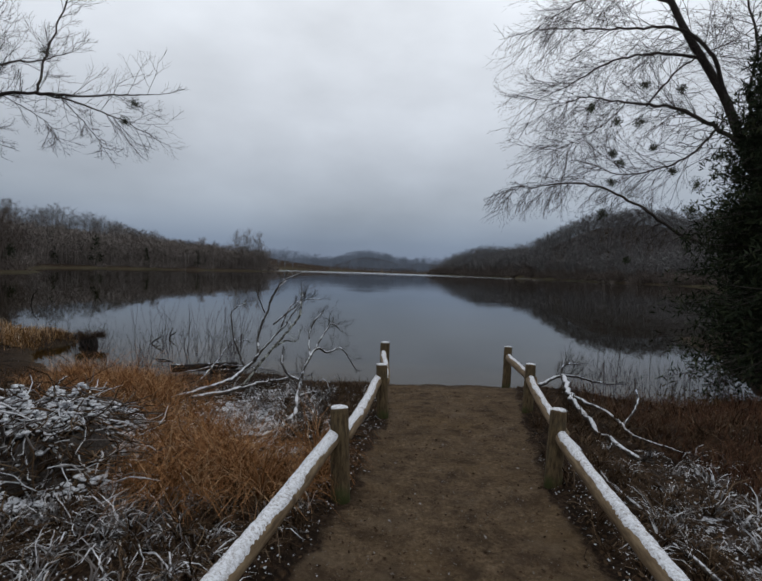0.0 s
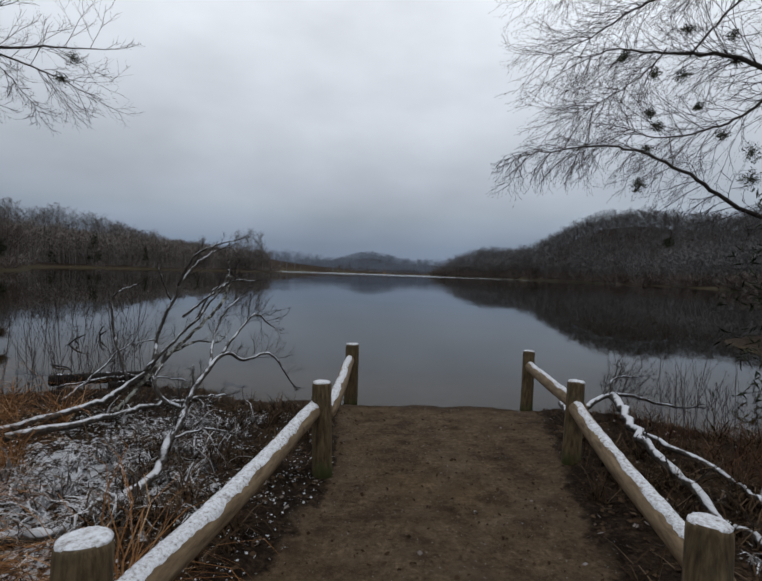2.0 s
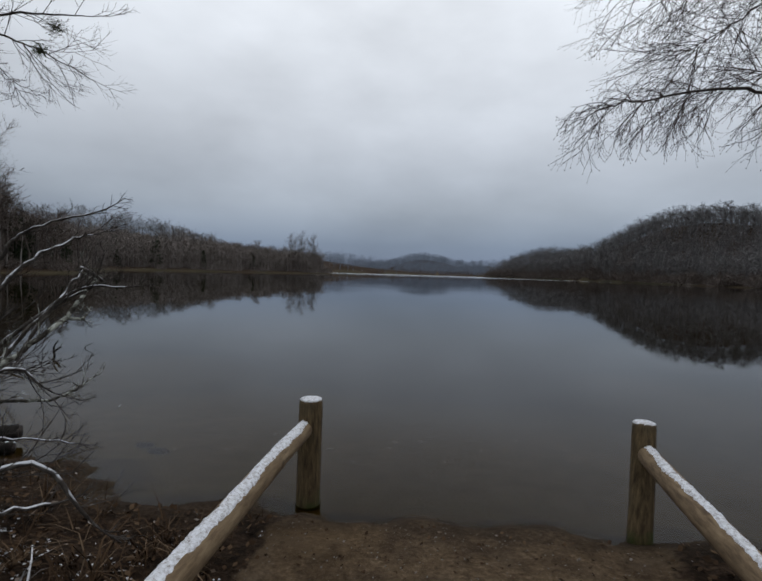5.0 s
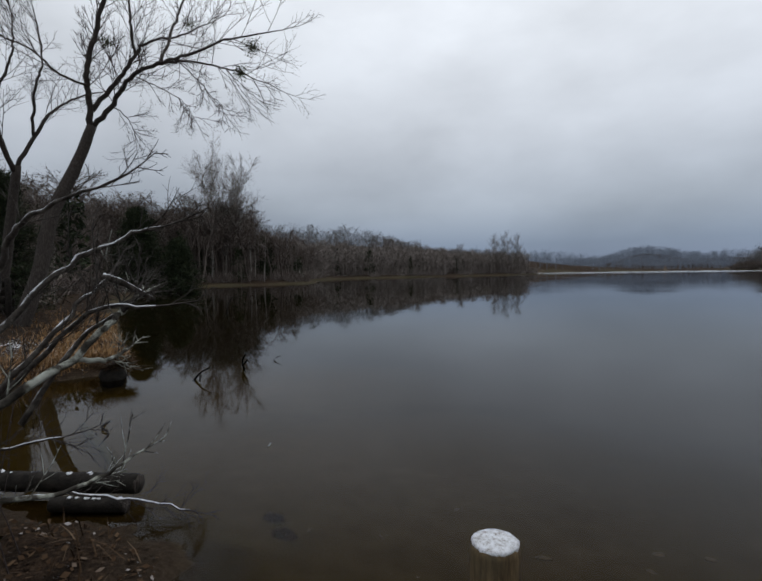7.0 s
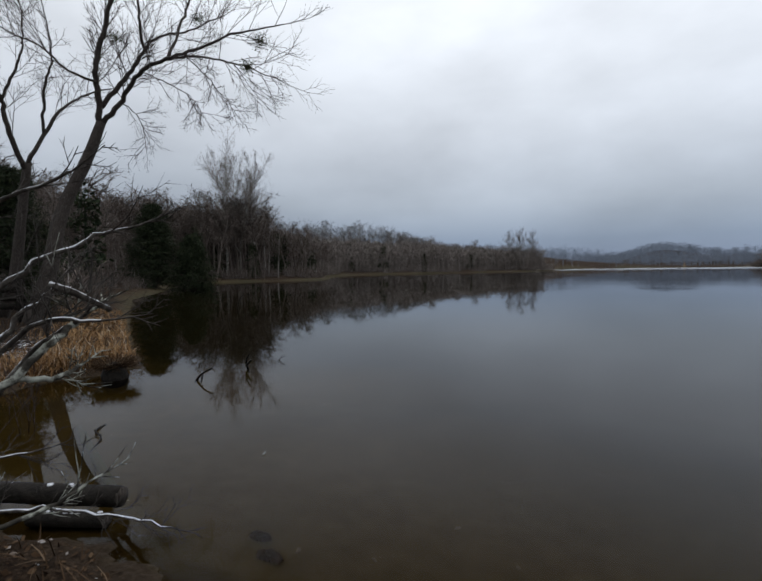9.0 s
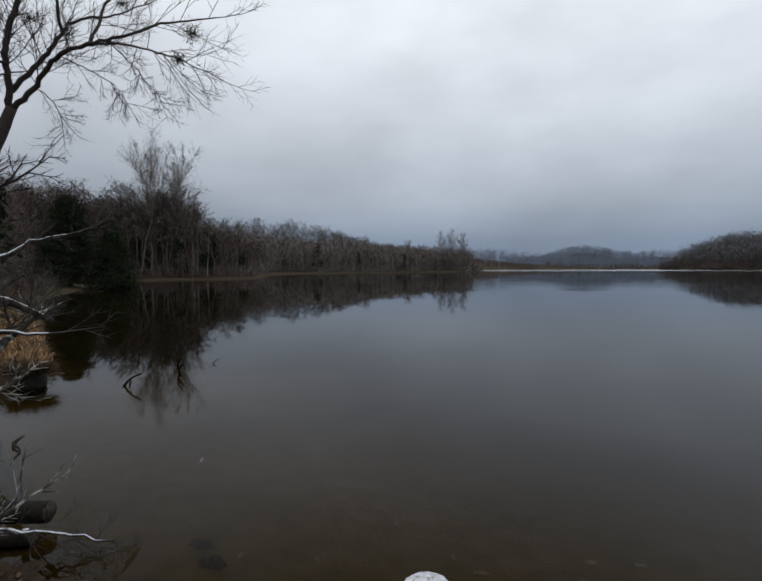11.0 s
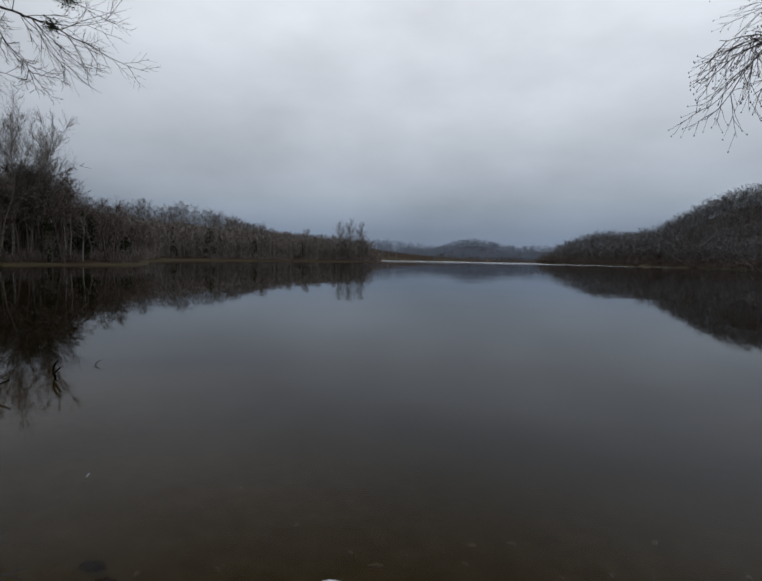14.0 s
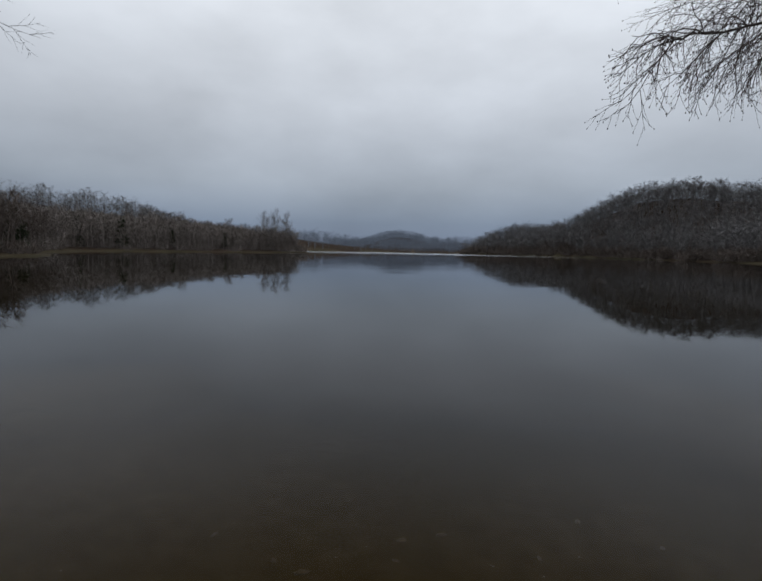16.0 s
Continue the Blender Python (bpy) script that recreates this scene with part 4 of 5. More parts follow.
# ---- dead snowy branches fallen at the water's edge ----
def fallen_limb(lines, label, base):
    t = thing("fallen_branch", *base, label, "branch", "fallen branches")
    for name, pts, r0, r1, count, length in lines:
        w, tw = Heap(), Heap()
        limb(w, tw, pts, r0, r1, int(1.2 * count), length * 0.8, 2, -0.02, 0.0028, 8, 0.3, 0.25, 3)
        part(name, w, DEADWOOD, t, "", True)
        tagged(part("brushwood", tw, DEADTWIG, t, "dark bare twigs"), kind="stuff")


fallen_limb([
    ("main_limb", [(-2.7, 5.3, 0.04), (-2.25, 5.7, 0.09), (-1.93, 6.22, 0.14), (-1.83, 6.43, 0.21), (-1.68, 6.66, 0.37), (-1.70, 6.87, 0.67), (-1.63, 7.02, 0.98), (-1.55, 7.2, 1.25), (-1.46, 7.4, 1.4), (-1.38, 7.58, 1.48)], 0.03, 0.006, 16, 0.3),
    ("side_limb", [(-1.70, 6.6, 0.34), (-1.5, 6.75, 0.6), (-1.3, 6.9, 0.86), (-1.16, 7.05, 1.12), (-1.15, 7.2, 1.26)], 0.016, 0.005, 9, 0.26),
    ("side_limb", [(-1.16, 7.19, 1.27), (-1.14, 7.26, 1.24), (-1.13, 7.36, 1.18)], 0.013, 0.009, 2, 0.08),
    ("side_limb", [(-1.52, 6.97, 0.8), (-1.33, 7.05, 0.98), (-1.1, 7.13, 1.16), (-0.89, 7.2, 1.17)], 0.013, 0.004, 8, 0.24),
    ("side_limb", [(-1.65, 7.0, 0.96), (-1.72, 6.98, 1.13), (-1.76, 6.96, 1.27)], 0.01, 0.004, 4, 0.15),
    ("side_limb", [(-1.80, 6.5, 0.28), (-1.97, 6.58, 0.67), (-2.03, 6.65, 0.94), (-1.99, 6.68, 1.04), (-1.87, 6.77, 1.11)], 0.014, 0.004, 9, 0.2),
    ("side_limb", [(-1.42, 7.04, 0.76), (-1.32, 7.20, 1.04), (-1.14, 7.28, 1.17), (-1.12, 7.29, 1.25)], 0.011, 0.004, 9, 0.22),
    ("side_limb", [(-1.6, 7.04, 1.1), (-1.45, 7.03, 1.38), (-1.3, 7.07, 1.49), (-1.02, 7.2, 1.6)], 0.014, 0.004, 5, 0.2)],
    "grey dead branch dusted with snow reaching over the water", (-2.7, 5.3, 0))
fallen_limb([
    ("main_limb", [(-0.95, 4.7, 0.04), (-0.84, 4.98, 0.12), (-0.86, 5.16, 0.22), (-0.85, 5.35, 0.31), (-0.86, 5.5, 0.42), (-0.76, 5.83, 0.65), (-0.63, 5.98, 0.59), (-0.47, 6.12, 0.62), (-0.33, 6.18, 0.42)], 0.03, 0.006, 22, 0.25),
    ("side_limb", [(-0.86, 5.42, 0.36), (-1.0, 5.42, 0.42), (-1.08, 5.46, 0.53), (-1.12, 5.65, 0.6)], 0.016, 0.009, 6, 0.2),
    ("side_limb", [(-0.76, 5.83, 0.65), (-0.68, 6.0, 0.82), (-0.6, 6.15, 0.93), (-0.52, 6.2, 0.86)], 0.012, 0.004, 16, 0.24),
    ("side_limb", [(-0.8, 5.7, 0.56), (-0.86, 5.95, 0.78), (-0.82, 6.1, 0.95), (-0.75, 6.2, 1.05)], 0.011, 0.004, 14, 0.24),
    ("side_limb", [(-0.86, 5.2, 0.24), (-0.7, 5.4, 0.24), (-0.55, 5.55, 0.16)], 0.011, 0.004, 8, 0.18)],
    "forked dead branch dusted with snow lying on the bank", (-0.95, 4.7, 0))
def lichen_limb():
    t = thing("fallen_branch", -1.75, 6.1, 0.05, "pale lichen-covered dead limb propped over the water", "branch", "fallen branches")
    w, tw = Heap(), Heap()
    limb(w, tw, [(-1.75, 6.1, 0.05), (-1.5, 6.4, 0.42), (-1.28, 6.68, 0.72), (-1.14, 6.95, 0.94), (-1.16, 7.08, 1.0), (-1.16, 7.2, 1.1), (-1.18, 7.28, 1.15)], 0.017, 0.01, 7, 0.2, 1, -0.02, 0.0035, 8)
    limb(w, tw, [(-1.16, 7.08, 1.0), (-1.16, 7.2, 0.98), (-1.2, 7.3, 1.0)], 0.011, 0.005, 6, 0.15, 1, 0.0, 0.003, 6)
    limb(w, tw, [(-1.4, 6.5, 0.55), (-1.3, 6.8, 0.6), (-1.22, 7.1, 0.55), (-1.2, 7.3, 0.6)], 0.012, 0.005, 8, 0.2, 1, 0.0, 0.003, 6)
    part("main_limb", w, LICHEN, t, "", True)
    tagged(part("brushwood", tw, LICHEN, t, "lichened twigs"), kind="stuff")


lichen_limb()
fallen_limb([("main_limb", [(-2.1, 5.5, 0.1), (-1.74, 5.95, 0.1), (-1.55, 6.2, 0.12), (-1.4, 6.45, 0.11), (-1.2, 6.69, 0.10), (-1.05, 6.86, 0.08)], 0.03, 0.008, 14, 0.25)],
            "snowy dead limb lying on the leaf litter", (-2.1, 5.5, 0))
fallen_limb([("main_limb", [(-1.75, 4.15, 0.07), (-1.28, 4.3, 0.08), (-0.95, 4.42, 0.08), (-0.68, 4.5, 0.1)], 0.042, 0.03, 4, 0.2)],
            "short thick snowy limb lying beside the fence", (-1.75, 4.15, 0))
fallen_limb([
    ("main_limb", [(2.62, 6.85, 0.2), (2.45, 6.2, 0.16), (2.3, 5.5, 0.14), (2.2, 4.8, 0.1), (2.25, 4.1, 0.08)], 0.04, 0.02, 6, 0.25),
    ("side_limb", [(2.4, 5.9, 0.15), (2.55, 5.2, 0.12), (2.5, 4.7, 0.1), (2.75, 4.25, 0.08)], 0.022, 0.008, 8, 0.25),
    ("side_limb", [(2.5, 4.9, 0.1), (2.75, 5.1, 0.3), (2.78, 5.2, 0.42)], 0.014, 0.006, 5, 0.2)],
    "snowy dead branch lying behind the fence", (2.62, 6.85, 0))
fallen_limb([("main_limb", [(2.15, 6.9, 0.1), (2.0, 5.9, 0.12), (1.85, 4.8, 0.1), (1.75, 3.6, 0.09), (1.75, 2.2, 0.1)], 0.026, 0.014, 6, 0.2)],
            "long thin snowy pole lying along the fence", (2.15, 6.9, 0))
fallen_limb([("main_limb", [(2.2, 6.6, 0.12), (2.6, 6.9, 0.2), (2.9, 7.05, 0.16), (3.3, 7.0, 0.08)], 0.028, 0.01, 26, 0.38), ("side_limb", [(2.6, 6.9, 0.2), (2.7, 7.0, 0.34), (2.95, 7.05, 0.36)], 0.014, 0.005, 16, 0.3)],
            "tangled snowy dead branches at the water's edge", (2.2, 6.6, 0))
fallen_limb([("main_limb", [(-2.9, 7.2, 0.0), (-2.5, 7.6, 0.05), (-2.15, 7.85, 0.0), (-1.85, 8.05, -0.08)], 0.014, 0.005, 16, 0.24)],
            "thin lichened dead branch trailing into the shallows", (-2.9, 7.2, 0))
fallen_limb([("main_limb", [(-2.4, 6.5, 0.06), (-2.3, 6.9, 0.25), (-2.2, 7.2, 0.45), (-2.0, 7.45, 0.5)], 0.014, 0.005, 14, 0.3)],
            "brushy lichened dead branch propped on the bank", (-2.4, 6.5, 0))


def log(a, b, r):
    t = thing("cut_log", a[0], a[1], a[2] - r, "black wet sawn log lying half in the water", "log")
    h = Heap()
    a, b = np.array(a), np.array(b)
    line = np.array([a + (b - a) * f for f in np.linspace(0, 1, 10)])
    line[1] = a + (b - a) * 0.02
    line[-2] = b - (b - a) * 0.02
    tube(h, line, [r * 0.9, r, r * 1.03, r, r * 0.98, r, r * 1.04, r, r, r * 0.9], 18, True, 0.04)
    part("trunk", h, CHAR, t, "", True)
    # the sawn end: a rim of paler wood round a rotted hollow
    d = (b - a) / np.linalg.norm(b - a)
    rim, pith = Heap(), Heap()
    tube(rim, [b - 0.01 * d, b + 0.004 * d, b + 0.008 * d, b - 0.004 * d], [r * 0.9, r * 0.93, r * 0.7, r * 0.6], 18, False, 0.05)
    tube(pith, [b - 0.012 * d, b + 0.003 * d], [r * 0.6, r * 0.64], 14, True, 0.04)
    part("cut_rim", rim, BARK, t, "sawn rim of paler wood", True)
    part("rotted_core", pith, CHAR, t, "black rotted core")
    s = Heap()
    for _ in range(9):
        f = rnd.random()
        c = a + (b - a) * f + (rnd.uniform(-0.3, 0.3) * r, 0, r * 0.96)
        lump(s, c, rnd.uniform(0.008, 0.024), 0.35)
    tagged(part("snow", s, SNOW, t, "scraps of snow", True), kind="stuff")


def lump(h, c, r, flat=0.6):
    """An uneven little lump."""
    n, k = 7, 4
    v, t = [(c[0], c[1], c[2] + r * flat)], []
    for i in range(1, k):
        for j in range(n):
            p, a = math.pi * i / k, 2 * math.pi * j / n
            q = r * rnd.uniform(0.75, 1.2)
            v.append((c[0] + q * math.sin(p) * math.cos(a), c[1] + q * math.sin(p) * math.sin(a), c[2] + q * flat * math.cos(p)))
    v.append((c[0], c[1], c[2] - r * flat))
    for j in range(n):
        t.append((0, 1 + j, 1 + (j + 1) % n))
        for i in range(k - 2):
            q = 1 + i * n
            t += [(q + j, q + n + j, q + (j + 1) % n), (q + (j + 1) % n, q + n + j, q + n + (j + 1) % n)]
        t.append((len(v) - 1, 1 + (k - 2) * n + (j + 1) % n, 1 + (k - 2) * n + j))
    h.add(v, t)


log((-3.25, 7.6, -0.02), (-2.34, 8.06, -0.03), 0.062)
log((-2.65, 7.7, -0.08), (-2.27, 7.93, -0.1), 0.045)


# ---- grasses, thatch and weeds ----
def blades(mat, name, label, category, n, where, tall, width, lean, curl):
    """Loose blades of grass with a bend, too many to count."""
    g = np.random.default_rng(sum(map(ord, label)))
    x, y, s = where(g, n)
    z, _ = height(x, y)
    m = len(x)
    a = g.uniform(0, 6.283, m)
    ln = tall * g.uniform(0.45, 1.1, m) * s
    le = lean * g.uniform(0.2, 1.2, m)
    d = np.stack([np.cos(a) * np.sin(le), np.sin(a) * np.sin(le), np.cos(le)], 1)
    side = np.stack([-np.sin(a), np.cos(a), np.zeros(m)], 1) * width * g.uniform(0.6, 1.3, m)[:, None]
    p0 = np.stack([x, y, z - 0.01], 1)
    p1 = p0 + d * ln[:, None] * 0.5
    e = np.stack([np.cos(a), np.sin(a), -0.3 * np.ones(m)], 1) * (curl * g.uniform(0.2, 1.2, m))[:, None] + d
    e /= np.linalg.norm(e, axis=1)[:, None]
    p2 = p1 + e * ln[:, None] * 0.5
    p2[:, 2] = np.maximum(p2[:, 2], z + 0.01)
    v = np.stack([p0 - side, p0 + side, p1 + side * 0.8, p1 - side * 0.8, p2], 1).reshape(-1, 3)
    i = np.arange(m)[:, None] * 5
    h = Heap()
    h.add(v, np.concatenate([i + [[0, 1, 2]], i + [[0, 2, 3]], i + [[3, 2, 4]]]))
    return tagged(new(name, h.data(name, mat)), label, category, kind="stuff")


def clumps(centres, spread):
    """Blades gathered in tufts: x, y, radius, share."""
    c = np.array(centres)

    def where(g, n):
        k = g.choice(len(c), n, p=c[:, 3] / c[:, 3].sum())
        x = c[k, 0] + g.normal(0, 1, n) * c[k, 2] * spread
        y = c[k, 1] + g.normal(0, 1, n) * c[k, 2] * spread
        ok = (shore_distance(x, y) > 0.0) & (path_mask(x, y) < 0.25)
        return x[ok], y[ok], np.ones(ok.sum())
    return where


def strewn(x0, x1, y0, y1, edge=0.15, path_limit=0.2):
    def where(g, n):
        x, y = g.uniform(x0, x1, n), g.uniform(y0, y1, n)
        keep = (wavy(x, y, 0.5, 9) + g.normal(0, 0.5, n)) > -0.2
        ok = keep & (shore_distance(x, y) > edge) & (path_mask(x, y) < path_limit)
        return x[ok], y[ok], np.ones(ok.sum())
    return where


def tufts(centres, per, blades_each, tall, seed):
    """Places for blades that arch out of tight tufts, leaning one way."""
    g = np.random.default_rng(seed)
    c = np.array(centres)
    x, y, a, s = [], [], [], []
    for cx, cy, r, share in c:
        for _ in range(int(per * share)):
            tx, ty, lean, size = cx + g.normal(0, r), cy + g.normal(0, r), g.uniform(0, 6.283), g.uniform(0.55, 1.15)
            m = blades_each
            q = g.uniform(0, 6.283, m)
            rr = 0.05 * np.sqrt(g.random(m))
            x.append(tx + rr * np.cos(q))
            y.append(ty + rr * np.sin(q))
            a.append(np.where(g.random(m) < 0.3, -0.9 + g.normal(0, 0.9, m), lean + g.normal(0, 1.5, m)))
            s.append(np.full(m, size) * g.uniform(0.5, 1.1, m))
    return np.concatenate(x), np.concatenate(y), np.concatenate(a), np.concatenate(s) * tall


def arching(mat, name, label, category, place, width, seed):
    """Long blades in four joints that rise, bend over and trail."""
    g = np.random.default_rng(seed)
    x, y, a, ln = place
    ok = (shore_distance(x, y) > 0.02) & (path_mask(x, y) < 0.3)
    x, y, a, ln = x[ok], y[ok], a[ok], ln[ok]
    z, _ = height(x, y)
    m = len(x)
    p = np.stack([x, y, z - 0.01], 1)
    side = np.stack([-np.sin(a), np.cos(a), np.zeros(m)], 1) * width * g.uniform(0.6, 1.3, m)[:, None]
    tilt = g.uniform(0.05, 0.7, m)
    bend = g.uniform(0.25, 0.75, m)
    rows = [p]
    for k in range(4):
        tilt = np.minimum(tilt + bend * (0.5 + 0.35 * k), 2.5)
        a = a + g.normal(0, 0.55, m)
        p = p + np.stack([np.cos(a) * np.sin(tilt), np.sin(a) * np.sin(tilt), np.cos(tilt)], 1) * (ln / 4)[:, None]
        p[:, 2] = np.maximum(p[:, 2], z + 0.012 + 0.02 * g.random(m))
        rows.append(p)
    v = []
    for k, q in enumerate(rows[:-1]):
        v += [q - side * (1 - 0.18 * k), q + side * (1 - 0.18 * k)]
    v = np.stack(v + [rows[-1]], 1).reshape(-1, 3)
    i = np.arange(m)[:, None] * 9
    t = [i + [[2 * k, 2 * k + 1, 2 * k + 3]] for k in range(3)] + [i + [[2 * k, 2 * k + 3, 2 * k + 2]] for k in range(3)] + [i + [[6, 7, 8]]]
    h = Heap()
    h.add(v, np.concatenate(t))
    return tagged(new(name, h.data(name, mat)), label, category, kind="stuff")


arching(STRAW, "broomsedge", "arching clumps of orange dead broomsedge on the bank", "grass",
        tufts([(-1.55, 3.5, 0.2, 1.5), (-1.2, 3.55, 0.16, 1.0), (-1.85, 3.95, 0.22, 1.2), (-1.5, 3.95, 0.18, 0.8), (-2.6, 5.3, 0.28, 1.3), (-3.0, 5.75, 0.3, 1.3), (-3.5, 6.2, 0.32, 1.2), (-2.3, 4.7, 0.22, 0.9), (-4.1, 6.5, 0.3, 0.6), (-0.85, 3.4, 0.12, 0.5), (-0.6, 3.65, 0.1, 0.4)], 19, 70, 0.74, 5), 0.0032, 6)
arching(FROSTED, "frosted_grass", "snow-dusted curled grass on the bank", "grass",
        tufts([(-1.2, 5.2, 0.5, 1.2), (-1.0, 6.0, 0.4, 0.8), (-1.5, 3.0, 0.4, 1.4), (-2.1, 2.7, 0.5, 1.4), (-1.25, 2.3, 0.35, 0.8), (-2.6, 3.0, 0.4, 0.8), (-1.0, 4.6, 0.25, 0.5)], 30, 16, 0.3, 7), 0.0062, 8)
arching(FROSTED, "frosted_grass", "snow-dusted curled tufts of grass behind the fence", "grass",
        tufts([(2.2, 2.9, 0.4, 1.2), (2.7, 2.5, 0.4, 1.0), (1.9, 2.1, 0.35, 0.9), (2.5, 3.9, 0.25, 0.5), (2.9, 3.3, 0.3, 0.5)], 17, 15, 0.28, 9), 0.0062, 10)
arching(THATCH, "dead_grass", "curled brown dead grass tangled along the fence", "grass",
        tufts([(-0.75, 3.2, 0.25, 1), (-1.0, 2.6, 0.3, 1), (-1.7, 3.2, 0.4, 1.2), (-0.6, 4.4, 0.2, 0.8), (-0.7, 5.3, 0.3, 1), (-1.8, 2.6, 0.5, 1.2), (-0.4, 6.3, 0.25, 0.6), (1.9, 3.5, 0.3, 1), (2.4, 4.6, 0.5, 1.2), (3.2, 4.4, 0.6, 1.4), (1.75, 2.6, 0.25, 0.8), (2.3, 5.6, 0.4, 1), (3.6, 5.6, 0.6, 1.2)], 20, 26, 0.4, 11), 0.0045, 12)
TAN = material("bleached_bank_grass", plain([(0.3, (0.12, 0.07, 0.03)), (0.7, (0.3, 0.19, 0.09))], 9, 0.0, 0.01, None,
                                           [(0.0, (0.07, 0.035, 0.014)), (0.4, (0.2, 0.105, 0.042)), (0.8, (0.34, 0.21, 0.1)), (1.0, (0.5, 0.42, 0.33))]), 0.9, 0.08)
blades(TAN, "bank_grass", "orange dead grass fringing the far side of the inlet", "grass", 9000,
       clumps([(-7.2, 10.2, 0.3, 2), (-7.0, 9.5, 0.3, 2), (-8.2, 10.9, 0.5, 2), (-10, 12.0, 0.6, 2), (-7.6, 9.0, 0.4, 2), (-12, 13.2, 0.7, 2), (-15, 14.9, 0.8, 1), (-8.5, 8.6, 0.5, 1.5), (-6.85, 10.42, 0.13, 1.3)], 0.9), 0.3, 0.006, 1.2, 1.2)
blades(THATCH, "thatch", "flattened brown dead grass and litter along the path", "grass", 12000, strewn(-5.5, 0.2, 1.0, 8.2), 0.22, 0.0035, 1.5, 0.6)
blades(THATCH, "thatch", "flattened brown dead grass and litter behind the fence", "grass", 7000, strewn(1.2, 6.5, 0.8, 7.6), 0.22, 0.0035, 1.45, 0.6)
RUST = material("rusty_sedge", plain([(0.3, (0.035, 0.017, 0.01)), (0.7, (0.1, 0.05, 0.03))], 9, 0.0, 0.01, None,
                                     [(0.0, (0.028, 0.013, 0.008)), (0.6, (0.07, 0.033, 0.02)), (1.0, (0.13, 0.072, 0.038))]), 0.9, 0.06)
blades(RUST, "sedge", "rusty brown sedge behind the fence", "grass", 16000, strewn(2.6, 6.4, 3.3, 7.2, 0.25), 0.3, 0.003, 1.0, 0.8)


def weeds(n, box, tall, label, seed):
    """Leafless weed stalks, each with a few side stems."""
    h = Heap()
    rnd.seed(seed)
    for _ in range(n):
        x, y = rnd.uniform(box[0], box[1]), rnd.uniform(box[2], box[3])
        z = ground_z(x, y)
        twig(h, np.array((x, y, z)), np.array((rnd.gauss(0, 0.15), rnd.gauss(0, 0.15), 1)), tall * rnd.uniform(0.5, 1.1), 0.0036, 1, -0.03, 0.09, 0.6, 3, 4, 0.006)
    return tagged(new("dead_weeds", h.data("dead_weeds", TWIG)), label, "weeds", kind="stuff")


weeds(50, (-3.2, -1.9, 6.3, 7.3), 0.95, "thin leafless weed stalks at the water's edge", 3)
weeds(40, (-7.5, -4.4, 7.4, 9.0), 0.8, "thin leafless weed stalks at the water's edge", 4)
weeds(60, (2.9, 5.4, 6.4, 7.4), 0.6, "thin dark weed stalks in the shallows", 5)
weeds(26, (-4.6, -3.0, 6.6, 7.6), 0.7, "thin leafless weed stalks at the water's edge", 6)


